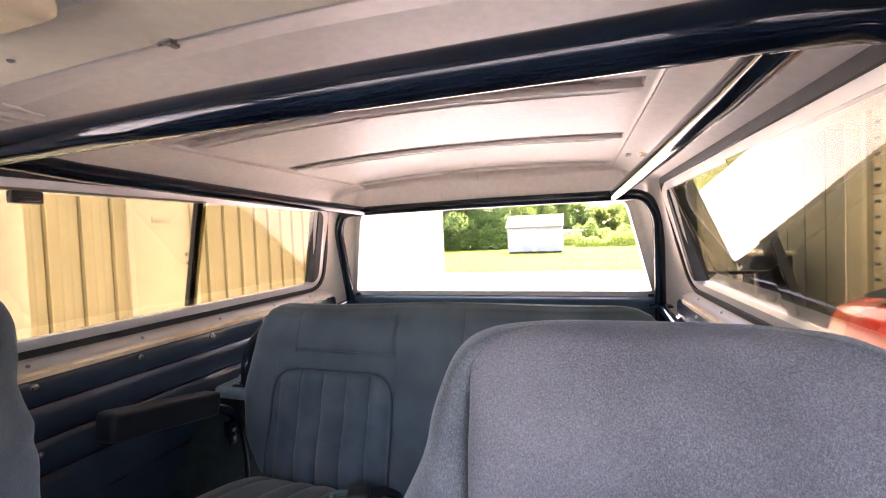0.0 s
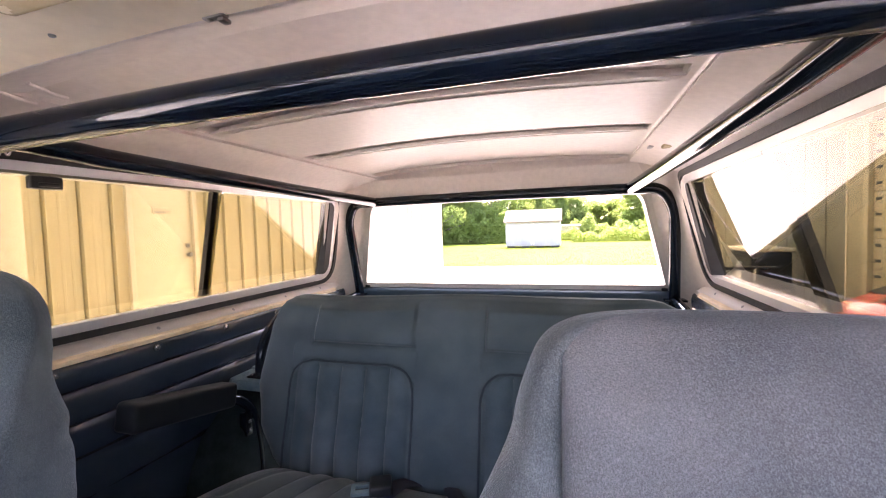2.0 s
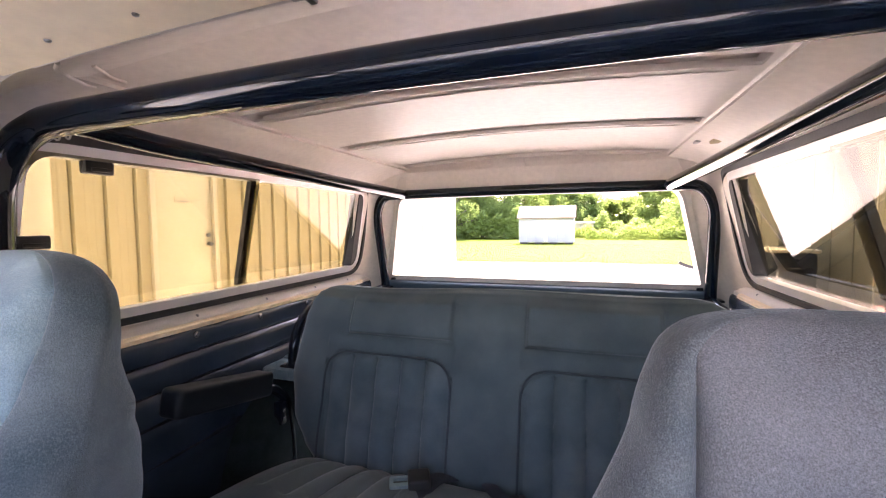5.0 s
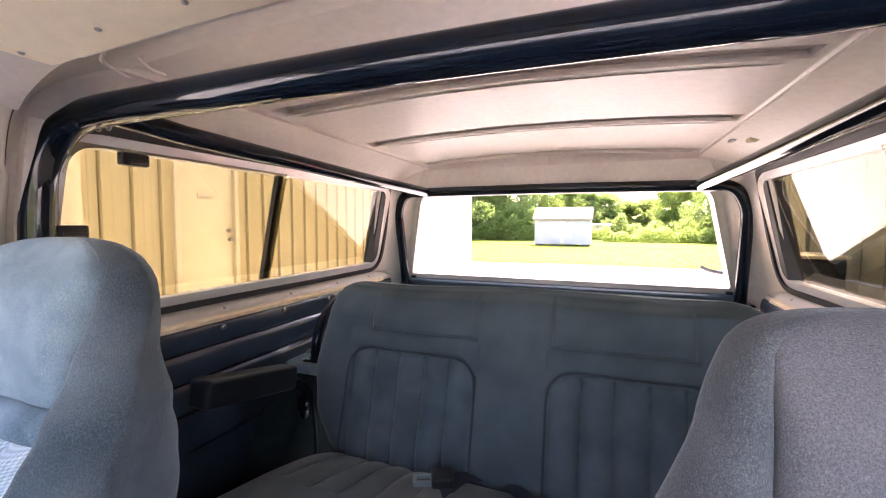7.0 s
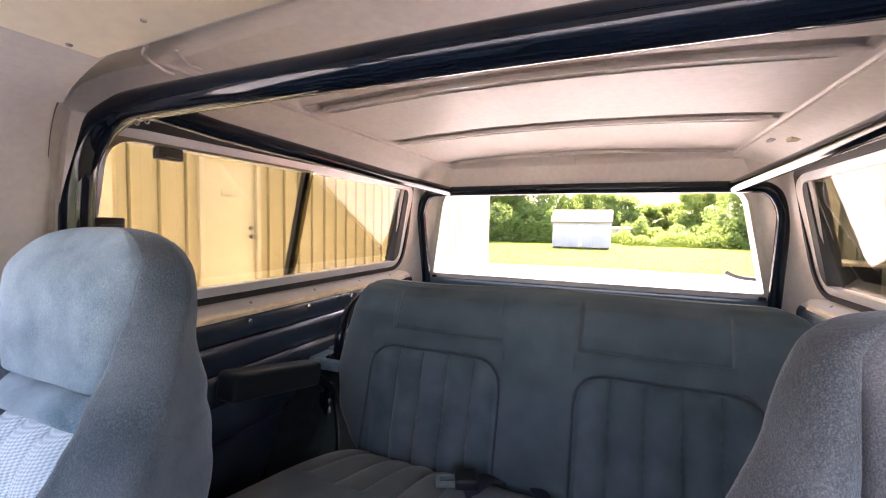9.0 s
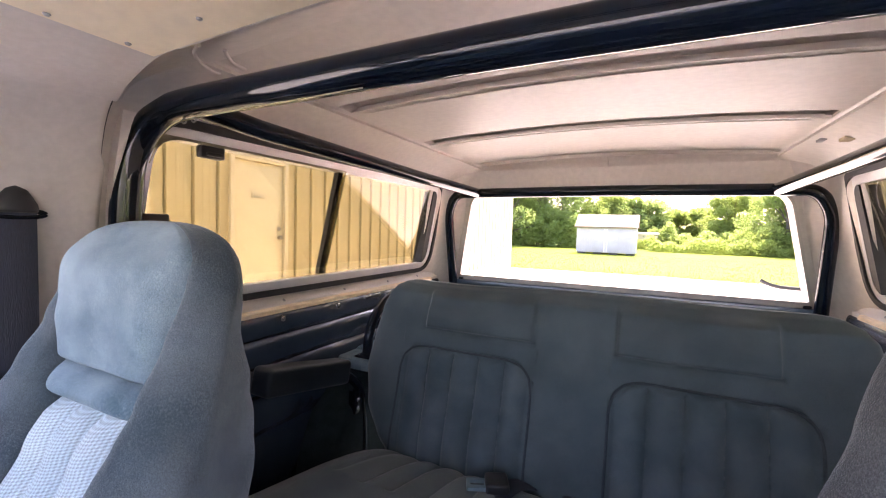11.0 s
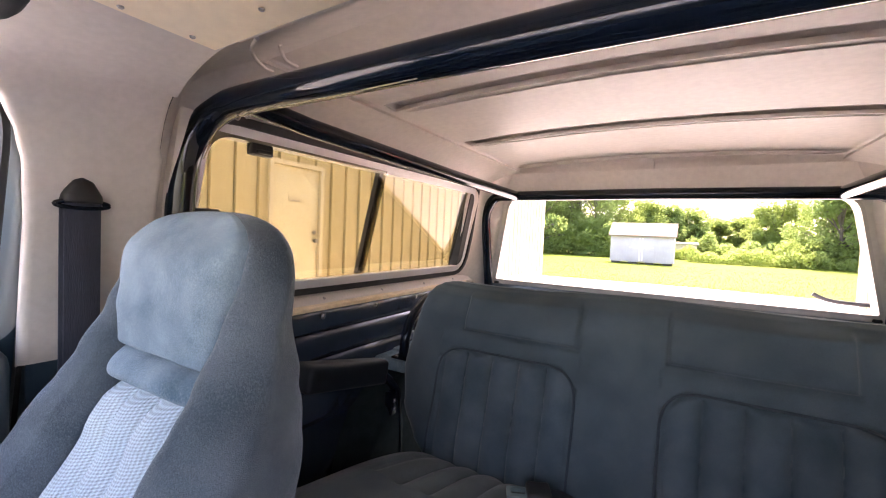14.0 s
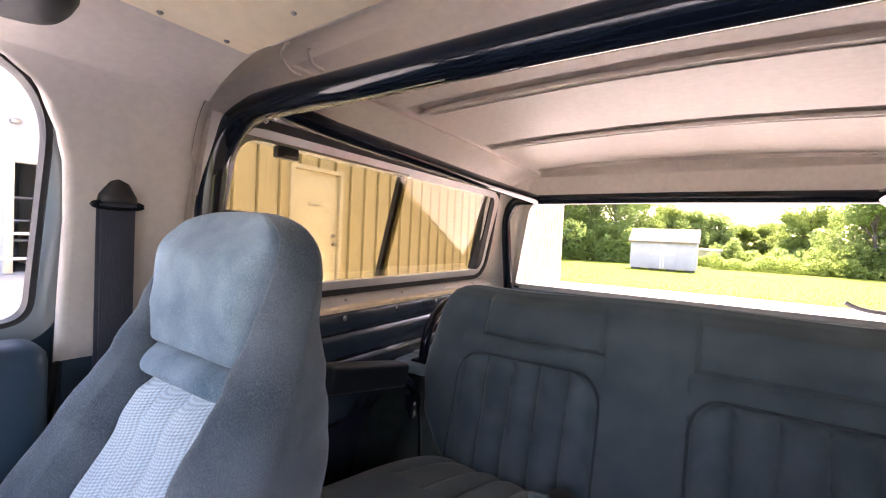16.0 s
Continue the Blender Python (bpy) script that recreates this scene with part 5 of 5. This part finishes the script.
def ribbed_sheet(y0, y1, z0, z1, x, face, pitch=0.305, skip=(), rib=1.0):
    """Metal siding with raised ribs, facing +x or -x; skip: (y0, y1, z_top) openings from the ground."""
    bm = bmesh.new()
    prof = []
    y = y0
    while y < y1 - 1e-6:
        for dy, dx in ((0.0, 0.0), (0.004, -0.040), (0.016, -0.040), (0.020, 0.034), (0.040, 0.034), (0.052, 0.0), (0.130, 0.0), (0.138, 0.0025), (0.158, 0.0025), (0.166, 0.0), (0.215, 0.0), (0.223, 0.0025), (0.243, 0.0025), (0.251, 0.0)):
            if y + dy < y1:
                prof.append((y + dy, dx * rib))
        y += pitch
    prof.append((y1, 0.0))
    for (ya, da), (yb, db) in zip(prof, prof[1:]):
        mid = (ya + yb) / 2
        lo = z0
        for a, b, t in skip:
            if a < mid < b:
                lo = t
        vs = [bm.verts.new((x + face * d, yy, z)) for yy, d, z in ((ya, da, lo), (yb, db, lo), (yb, db, z1), (ya, da, z1))]
        bm.faces.new(vs)
    bmesh.ops.remove_doubles(bm, verts=bm.verts, dist=1e-5)
    return bm


def left_building():
    b = thing("metal_building", "tan ribbed metal building with a cream door", "building")
    X = -4.5
    part("wall", ribbed_sheet(2.32, 15.05, 0.0, 4.2, X, 1, skip=((3.40, 4.30, 2.30),)), SIDING, b, smooth=False)
    part("end_wall", box(-14.0, X - 0.005, 15.0, 15.06, 0.0, 4.2), SIDING, b)
    part("front_wall", box(-14.0, X - 0.005, 2.27, 2.33, 0.0, 4.2), SIDING, b)
    part("corner_trim", box(X - 0.02, X + 0.045, 14.98, 15.12, 0.0, 4.2, 0.004), SIDING_TRIM, b)
    part("corner_trim", box(X - 0.02, X + 0.045, 2.24, 2.47, 0.0, 4.2, 0.004), SIDING_TRIM, b)
    part("eave", box(X - 0.02, X + 0.30, 2.0, 15.3, 4.1, 4.28, 0.01), SIDING_TRIM, b)
    bm = bmesh.new()
    vs = [bm.verts.new(p) for p in ((X + 0.32, 2.0, 4.26), (X + 0.32, 15.4, 4.26), (-9.3, 15.4, 5.7), (-9.3, 2.0, 5.7), (-14.3, 2.0, 4.26), (-14.3, 15.4, 4.26))]
    bm.faces.new(vs[:4])
    bm.faces.new((vs[3], vs[2], vs[5], vs[4]))
    part("roof", bm, ROOF_METAL, b, smooth=False)
    part("base", box(X - 0.1, X + 0.05, 2.3, 15.05, 0.0, 0.20, 0.01), CONCRETE, b)
    part("door_step", box(X, X + 1.1, 3.2, 4.5, 0.0, 0.26, 0.01), CONCRETE, b)
    door = part("door", box(X - 0.05, X - 0.005, 3.46, 4.24, 0.28, 2.235, 0.004), DOOR_PAINT, b, "cream painted steel door")
    fr = box(X - 0.06, X + 0.045, 3.395, 3.455, 0.26, 2.30, 0.004)
    box(X - 0.06, X + 0.045, 4.245, 4.305, 0.26, 2.30, 0.004, bm=fr)
    box(X - 0.06, X + 0.044, 3.456, 4.244, 2.24, 2.30, 0.004, bm=fr)
    part("door_frame", fr, SIDING_TRIM, b)
    part("mail_slot", box(X - 0.008, X + 0.006, 3.72, 3.96, 1.765, 1.845, 0.003), SIDING_TRIM, door, "small plate on the door")
    part("mail_flap", box(X + 0.004, X + 0.008, 3.75, 3.90, 1.775, 1.790, 0.001), STEEL, door)
    bm = sweep([(X - 0.01, 4.17, 1.24), (X + 0.03, 4.17, 1.24)], 0.022, n=14)
    sweep([(X + 0.03, 4.17, 1.24), (X + 0.065, 4.17, 1.24)], 0.030, n=14, bm=bm)
    part("door_knob", bm, STEEL, door, "steel knob")
    part("deadbolt", sweep([(X - 0.01, 4.17, 1.36), (X + 0.02, 4.17, 1.36)], 0.028, n=14), STEEL, door)
    return b


left_building()


def right_building():
    b = thing("metal_building", "tan building, shaded wall painted olive, with a closed sectional door", "building")
    # top raised out of view to 4.6 m, to cut sky light from the right
    X = 4.0
    # shaded stretch in dark olive, lit stretches in the lighter copy
    part("wall", ribbed_sheet(7.16, 10.12, 0.0, 4.6, X, -1, pitch=0.60, rib=0.25), SIDING_SHADED, b, smooth=False)
    part("wall_panel", ribbed_sheet(10.12, 14.5, 0.0, 4.6, X - 0.06, -1, pitch=0.9, rib=0.25), OLIVE_LIT, b, smooth=False)
    part("wall_panel", box(X - 0.06, X + 0.02, 6.755, 7.145, 0.0, 4.6, 0.004), OLIVE_LIT, b)
    part("edge_bead", sweep([(X - 0.065, 7.15, 0.0), (X - 0.065, 7.15, 4.6)], 0.012, n=10), SIDING_TRIM, b)
    part("jamb", box(X - 0.10, X + 0.02, 6.655, 6.750, 0.0, 2.95, 0.006), OLIVE_DOOR, b, "pale tan door jamb")
    door = part("sectional_door", box(X - 0.01, X + 0.05, 3.60, 6.66, 0.0, 2.95), OLIVE_DOOR, b, "closed tan sectional door")
    for k in range(5):
        z0 = 0.02 + k * 0.585
        part("door_section", box(X - 0.045, X - 0.011, 3.60, 6.65, z0, z0 + 0.578, 0.006), OLIVE_DOOR, door)
        for z in (z0 + 0.10, z0 + 0.295, z0 + 0.49):
            part("slot", box(X - 0.052, X - 0.044, 6.50, 6.60, z - 0.018, z + 0.018, 0.002), BLACK_PLASTIC, door, "dark slot")
    part("wall_panel", box(X - 0.06, X + 0.02, 0.5, 3.6, 0.0, 4.6, 0.004), OLIVE_LIT, b)
    part("wall_panel", box(X - 0.05, X + 0.02, 3.601, 6.754, 2.952, 4.6, 0.004), OLIVE_LIT, b)
    part("end_wall", box(X + 0.025, X + 9.0, 14.45, 14.5, 0.0, 4.6), SIDING_SHADED, b)
    part("front_wall", box(X + 0.025, X + 9.0, 0.5, 0.55, 0.0, 4.6), SIDING_SHADED, b)
    part("eave", box(X - 0.30, X + 0.02, 0.4, 14.7, 4.601, 4.70, 0.01), ROOF_METAL, b)
    bm = bmesh.new()
    vs = [bm.verts.new(p) for p in ((X - 0.32, 0.4, 4.71), (X - 0.32, 14.7, 4.71), (X + 4.5, 14.7, 5.9), (X + 4.5, 0.4, 5.9))]
    bm.faces.new(vs)
    part("roof", bm, ROOF_METAL, b, smooth=False)
    return b


right_building()


def far_white_building():
    """White building across the yard with an open doorway on a raised dock."""
    b = thing("white_building", "white building with an open doorway on a raised dock", "building")
    X = -9.0
    bm = box(X - 0.2, X, -9.0, 1.76, 0.0, 5.0)
    box(X - 0.2, X, 2.06, 2.25, 0.0, 5.0, bm=bm)
    box(X - 0.2, X, 1.76, 2.06, 0.0, 0.55, bm=bm)
    box(X - 0.2, X, 1.76, 2.06, 2.28, 5.0, bm=bm)
    part("wall", bm, WHITE_SIDING, b, smooth=False)
    fr = box(X - 0.02, X + 0.05, 1.66, 1.765, 0.55, 2.40, 0.008)
    box(X - 0.02, X + 0.05, 2.055, 2.10, 0.55, 2.40, 0.008, bm=fr)
    box(X - 0.02, X + 0.048, 1.766, 2.054, 2.275, 2.40, 0.008, bm=fr)
    part("door_frame", fr, SIDING_TRIM, b, "pale tan door frame")
    room = box(X - 2.4, X - 2.2, 0.5, 3.6, 0.3, 3.0)
    box(X - 2.3, X - 0.2, 0.5, 0.6, 0.3, 3.0, bm=room)
    box(X - 2.3, X - 0.2, 3.5, 3.6, 0.3, 3.0, bm=room)
    box(X - 2.3, X - 0.2, 0.5, 3.6, 2.9, 3.0, bm=room)
    box(X - 2.3, X - 0.2, 0.5, 3.6, 0.45, 0.55, bm=room)
    part("back_room", room, DARK_INTERIOR, b, "dark room behind the doorway", smooth=False)
    for z in (1.0, 1.35, 1.75):
        part("shelf", box(X - 1.6, X - 1.0, 1.4, 2.6, z, z + 0.03), FRAME_ALU, b)
    part("wall_lamp", box(X, X + 0.10, 1.70, 1.82, 2.86, 2.93, 0.02), STEEL, b)
    part("dock", box(X, X + 1.4, -9.0, 2.2, 0.0, 0.52, 0.02), CONCRETE, b)
    part("roof", box(X - 5.0, X + 0.3, -9.2, 2.25, 5.0, 5.15), ROOF_METAL, b)
    return b


far_white_building()

rail = thing("guard_rail", "pale steel guard rail on the dock edge", "rail")
for z in (1.20, 0.86):
    part("bar", sweep([(-7.75, -5.0, z), (-7.75, 1.86, z)], 0.02, n=12), FRAME_ALU, rail)
for y in (-4.9, -3.2, -1.5, 0.2, 1.38, 1.80):
    part("post", sweep([(-7.75, y, 0.52), (-7.75, y, 1.20)], 0.02, n=12), FRAME_ALU, rail)
bol = thing("bollard", "yellow steel safety bollard", "bollard")
part("post", sweep([(-7.2, 1.66, 0.0), (-7.2, 1.66, 0.96), (-7.2, 1.66, 1.0)], 0.07, n=18), YELLOW_PAINT, bol)
part("cap", sweep([(-7.2, 1.66, 1.0), (-7.2, 1.66, 1.03)], 0.06, n=18), YELLOW_PAINT, bol)

# dark rough strip laid over the concrete beside the wall
bm = box(2.3, 3.98, 3.0, 10.0, -0.02, 0.020)
tagged(part("dark_ground_strip", bm, DARK_GROUND, None), "dark brown strip of ground along the building", "ground", kind="structure")


def shed():
    s = thing("garden_shed", "small white shed with a pale gable roof on blocks", "shed", at=(-2.35, 29.0, 0))
    w, d, h0, h1 = 1.83, 1.2, 0.12, 1.80
    body = part("wall", box(-w, w, 0, 2 * d, h0, h1, 0.01), SHED_PAINT, s)
    for k in range(24):
        x = -w + 0.075 + k * (2 * w - 0.15) / 23
        part("batten", box(x - 0.012, x + 0.012, -0.012, 0.0, h0 + 0.02, h1 - 0.02), SHED_PAINT, body)
    for x0 in (-0.72, 0.01):
        dr = part("door", box(x0, x0 + 0.71, -0.03, -0.013, h0 + 0.05, h1 - 0.15, 0.004), SHED_PAINT, s)
        part("brace", box(x0 + 0.02, x0 + 0.69, -0.045, -0.03, 1.0, 1.09), SHED_TRIM, dr)
        part("stile", box(x0 + (0.60 if x0 < 0 else 0.02), x0 + (0.69 if x0 < 0 else 0.11), -0.044, -0.03, h0 + 0.06, h1 - 0.16), SHED_TRIM, dr)
    bm = bmesh.new()
    a = [(-w - 0.12, -0.18, h1 - 0.05), (-w - 0.12, d, 2.60), (-w - 0.12, 2 * d + 0.18, h1 - 0.05)]
    lo = [bm.verts.new(p) for p in a] + [bm.verts.new((p[0], p[1], p[2] + 0.06)) for p in a[::-1]]
    hi = [bm.verts.new((-v.co.x, v.co.y, v.co.z)) for v in lo]
    bm.faces.new(lo)
    bm.faces.new(hi)
    for i in range(6):
        bm.faces.new((lo[i], lo[(i + 1) % 6], hi[(i + 1) % 6], hi[i]))
    part("roof", bm, ASPHALT_SHINGLE, s, "pale weathered roof", smooth=False)
    for x in (-w, w):
        bm = bmesh.new()
        vs = [bm.verts.new(p) for p in ((x, 0.0, h1), (x, 2 * d, h1), (x, d, 2.57))]
        bm.faces.new(vs)
        part("gable", bm, SHED_PAINT, s, smooth=False)
    for x in (-1.5, -0.5, 0.5, 1.5):
        part("block", box(x - 0.25, x + 0.25, 0.1, 0.5, 0.0, h0, 0.01), DARK_INTERIOR, s)
    return s


shed()
hut = thing("small_hut", "small far hut with a brown roof among bushes", "shed", at=(0.05, 44.0, 0))
part("wall", box(-0.9, 0.9, 0, 1.6, 0, 1.3), SIDING, hut)
part("roof", box(-1.05, 1.05, -0.15, 1.75, 1.3, 1.55, 0.1), SIDING_TRIM, hut)


def leaves(points, sizes, seed):
    """Small folded leaf clusters at many points."""
    rng = np.random.default_rng(seed)
    n = len(points)
    d1 = rng.normal(size=(n, 3))
    d1 /= np.linalg.norm(d1, axis=1)[:, None]
    d2 = np.cross(d1, rng.normal(size=(n, 3)))
    d2 /= np.linalg.norm(d2, axis=1)[:, None]
    s = sizes[:, None]
    co = np.concatenate([points - d1 * s, points + d2 * s * 0.55, points + d1 * s, points - d2 * s * 0.55]).reshape(4, n, 3).transpose(1, 0, 2).reshape(-1, 3)
    return co, [(4 * i, 4 * i + 1, 4 * i + 2, 4 * i + 3) for i in range(n)]


def tree(x, y, h, spread, mat, seed, base=0.02, count=22000, leaf=0.098):
    rng = np.random.default_rng(seed)
    t = thing("tree", "broad-leaved green tree at the lawn's edge", "tree", "trees behind the lawn", at=(x, y, 0))
    bm = sweep([(0, 0, -0.1), (0.08 * h * 0.1, 0, h * 0.25), (0, 0.05, h * 0.5), (0.1, 0, h * 0.8)], 0.018 * h, n=8)
    for v in bm.verts:
        k = 1 - 0.75 * max(0, v.co.z) / h
        v.co.x *= k
        v.co.y *= k
    lumps = []
    for k in range(34):
        a = rng.uniform(0, 2 * math.pi)
        zz = rng.uniform(base + 0.06, 0.95) * h
        prof = math.sin(math.pi * min(1, max(0.08, (zz / h - base + 0.12) / (1.12 - base)))) ** 0.6
        r = spread * prof * rng.uniform(0.35, 0.95)
        c = np.array((r * math.cos(a), r * math.sin(a), zz))
        lumps.append((c, rng.uniform(0.28, 0.48) * spread))
        p0 = Vector((0, 0, max(0.2, zz * 0.6)))
        sweep([p0, p0.lerp(Vector(c), 0.5) + Vector((0, 0, 0.1)), Vector(c)], 0.006 * h, n=5, bm=bm)
    part("trunk", bm, BARK, t)
    pts, sz = [], []
    per = count // len(lumps)
    for c, r in lumps:
        d = rng.normal(size=(per, 3))
        d /= np.linalg.norm(d, axis=1)[:, None]
        rad = r * rng.uniform(0.25, 1.0, size=(per, 1)) ** 0.45
        pts.append(c + d * rad * np.array((1, 1, 0.75)))
        sz.append(rng.uniform(0.6, 1.3, per) * leaf)
    co, fa = leaves(np.concatenate(pts), np.concatenate(sz), seed + 1)
    me = bpy.data.meshes.new("crown")
    me.from_pydata(co.tolist(), [], fa)
    me.materials.append(mat)
    cr = new("crown", me)
    cr.parent = t
    return t


TREES = [(-15.5, 41, 9.5, 3.6, 0), (-12.0, 38, 10.5, 3.8, 0), (-9.2, 41, 9.0, 3.2, 0), (-6.6, 44, 7.2, 2.8, 1), (-4.2, 46, 5.6, 2.5, 1), (-1.8, 47, 5.2, 2.2, 0), (0.4, 48, 4.8, 2.2, 0), (2.8, 50, 4.0, 2.0, 1),
         (5.2, 51, 4.2, 2.2, 1), (7.4, 48, 5.8, 2.4, 1), (9.6, 40, 7.4, 2.6, 0), (13.0, 38, 9.0, 3.5, 0), (17.0, 40, 10.0, 3.8, 0), (-19.5, 42, 10, 3.8, 0), (21.5, 42, 10, 4.0, 1), (-13.5, 46, 11, 4.0, 1), (-10.4, 44, 11.0, 3.8, 0), (-7.4, 41, 8.6, 2.9, 0), (11.4, 43.5, 9.0, 3.2, 1), (15.0, 43, 10.0, 3.6, 0), (-17.0, 45, 11, 3.8, 0)]
for k, (x, y, h, sp, m) in enumerate(TREES):
    tree(x, y, h, sp, LEAF_LIGHT if m else LEAF, 100 + k * 7)


def hedge(name, label, mat, spans, seed, n, leaf):
    rng = np.random.default_rng(seed)
    pts = []
    for x0, x1, y0, y1, h in spans:
        k = int(n * (x1 - x0))
        x = rng.uniform(x0, x1, k)
        y = rng.uniform(y0, y1, k)
        top = h * (0.72 + 0.28 * np.sin(x * 1.3 + seed) * np.cos(x * 0.47 + 2.0) + 0.14 * np.sin(x * 4.1))
        z = top * rng.uniform(0.0, 1.0, k) ** 0.7
        pts.append(np.stack([x, y, z], 1))
    p = np.concatenate(pts)
    co, fa = leaves(p, rng.uniform(0.6, 1.3, len(p)) * leaf, seed)
    me = bpy.data.meshes.new(name)
    me.from_pydata(co.tolist(), [], fa)
    me.materials.append(mat)
    return tagged(new(name, me), label, "bushes", kind="stuff")


hedge("bushes", "light green weedy bushes along the lawn", LEAF_LIGHT, [(0.2, 16, 37, 40, 1.35), (6, 22, 38, 41, 2.2), (-1, 4, 41, 44, 1.3)], 5, 1100, 0.09)
hedge("undergrowth", "dark green undergrowth below the trees", LEAF, [(-22, -4.0, 37, 40, 2.9), (-6, 22, 44, 48, 2.4), (-30, 30, 56, 62, 3.6)], 9, 700, 0.14)

# power line far behind
bm = sweep([(4.0, 45, 5.6), (14, 40, 4.6), (30, 33, 3.9)], 0.02, n=6)
tagged(part("power_line", bm, RUBBER, None), "thin overhead cable before the trees", "cable")
bm = sweep([(-5.6, 46, 0), (-5.6, 46, 7.6)], 0.10, n=10)
tagged(part("utility_pole", bm, BARK, None), "grey wooden utility pole among the trees", "pole")


# trailer parked beyond the yard's corner: only its curved dark drawbar reaches into view
trailer = thing("trailer_drawbar", "dark curved trailer drawbar on a stand", "drawbar")
part("bar", sweep([(1.70, 7.70, 0.790), (1.76, 7.70, 0.755), (1.84, 7.70, 0.722), (1.95, 7.71, 0.700), (2.10, 7.72, 0.692), (2.6, 7.75, 0.69), (3.4, 7.8, 0.69)], 0.022, 0.03, n=12), BLACK_PLASTIC, trailer)
part("stand", sweep([(3.1, 7.78, 0.69), (3.1, 7.78, 0.02)], 0.03, n=12), STEEL, trailer)
part("stand_foot", box(3.02, 3.18, 7.70, 7.86, 0.018, 0.035, 0.004), STEEL, trailer)


def utility_cart():
    """Small dark cart with a tan lid standing by the building."""
    c = thing("utility_cart", "dark utility cart with a tan lid", "cart", at=(3.45, 8.6, 0.02))
    part("body", box(-0.30, 0.30, -0.45, 0.42, 0.26, 0.90, 0.04, 3), BLACK_PLASTIC, c)
    part("lid", box(-0.33, 0.33, -0.48, 0.46, 0.905, 0.965, 0.02, 3), SIDING_TRIM, c, "tan lid")
    part("side_plate", box(-0.318, -0.302, -0.12, 0.12, 0.42, 0.72, 0.006), FRAME_ALU, c, "pale plate")
    for x in (-0.28, 0.28):
        for y in (-0.30, 0.34):
            w = part("wheel", sweep([(x - 0.04, y, 0.20), (x + 0.04, y, 0.20)], 0.20, n=24), RUBBER, c)
            part("hub", sweep([(x - 0.045, y, 0.20), (x + 0.045, y, 0.20)], 0.10, n=18), STEEL, w)
    part("handle", sweep(fillet([(-0.25, 0.44, 0.80), (-0.25, 0.62, 0.95), (0.25, 0.62, 0.95), (0.25, 0.44, 0.80)], 0.06, 5), 0.014, n=10), STEEL, c)
    return c


utility_cart()


def red_car():
    """Red car parked beside the yard; its rounded body stands below the side window."""
    c = thing("red_car", "red parked car with rounded body", "car", at=(2.95, 2.05, 0))
    L = [(-2.1, 0.30, 0.62, 0.62), (-2.0, 0.26, 0.78, 0.76), (-1.3, 0.24, 0.92, 0.84), (-0.7, 0.24, 1.0, 0.86), (0.0, 0.24, 1.02, 0.87), (0.9, 0.24, 1.0, 0.86), (1.7, 0.25, 0.92, 0.80), (2.05, 0.32, 0.78, 0.68)]
    bm = bmesh.new()
    rows = []
    for y, z0, z1, w in L:
        prof = [(-w * 0.8, z0), (-w, z0 + 0.12), (-w, z1 - 0.22), (-w * 0.93, z1 - 0.07), (-w * 0.75, z1 - 0.01), (0, z1 + 0.02), (w * 0.75, z1 - 0.01), (w * 0.93, z1 - 0.07), (w, z1 - 0.22), (w, z0 + 0.12), (w * 0.8, z0)]
        rows.append([bm.verts.new((x, y, z)) for x, z in prof])
    for a, b in zip(rows, rows[1:]):
        for i in range(len(a)):
            bm.faces.new((a[i], a[(i + 1) % len(a)], b[(i + 1) % len(a)], b[i]))
    bm.faces.new(rows[0])
    bm.faces.new(rows[-1])
    bmesh.ops.subdivide_edges(bm, edges=bm.edges, cuts=1, smooth=0.6, use_grid_fill=True)
    part("body", bm, RED_PAINT, c, auto=60)
    cab = [(-0.75, 0.98, 0.72), (-0.15, 1.32, 0.60), (0.75, 1.34, 0.60), (1.45, 1.0, 0.70)]
    bm = bmesh.new()
    rows = [[bm.verts.new(p) for p in ((-w - 0.04, y, 0.96), (-w, y, z - 0.06), (-w + 0.10, y, z), (w - 0.10, y, z), (w, y, z - 0.06), (w + 0.04, y, 0.96))] for y, z, w in cab]
    for a, b in zip(rows, rows[1:]):
        for i in range(5):
            bm.faces.new((a[i], a[i + 1], b[i + 1], b[i]))
    bm.faces.new(rows[0])
    bm.faces.new(rows[-1])
    part("cabin", bm, BLACK_PLASTIC, c, "dark glazed cabin")
    part("roof", box(-0.54, 0.54, -0.12, 0.72, 1.325, 1.365, 0.02), RED_PAINT, c)
    for sx in (-0.80, 0.80):
        for y in (-1.35, 1.30):
            w = part("wheel", sweep([(sx - 0.10, y, 0.32), (sx + 0.10, y, 0.32)], 0.32, n=24), RUBBER, c)
            part("rim", sweep([(sx - 0.108, y, 0.32), (sx + 0.108, y, 0.32)], 0.20, n=20), STEEL, w)
    return c


red_car()


def grass_blades():
    rng = np.random.default_rng(77)
    n = 14000
    x = rng.uniform(-12, 18, n)
    y = 15.6 + 14 * rng.uniform(0, 1, n) ** 1.6
    h = rng.uniform(0.02, 0.05, n)
    a = rng.uniform(0, 2 * math.pi, n)
    w = 0.012
    co = np.empty((n, 3, 3))
    co[:, 0] = np.stack([x - w * np.cos(a), y - w * np.sin(a), 0 * x - 0.01], 1)
    co[:, 1] = np.stack([x + w * np.cos(a), y + w * np.sin(a), 0 * x - 0.01], 1)
    co[:, 2] = np.stack([x + rng.normal(0, 0.02, n), y + rng.normal(0, 0.02, n), h], 1)
    me = bpy.data.meshes.new("grass")
    me.from_pydata(co.reshape(-1, 3).tolist(), [], [(3 * i, 3 * i + 1, 3 * i + 2) for i in range(n)])
    me.materials.append(BLADE)
    tagged(new("grass", me), "short green lawn blades at the yard's edge", "grass", kind="stuff")


grass_blades()
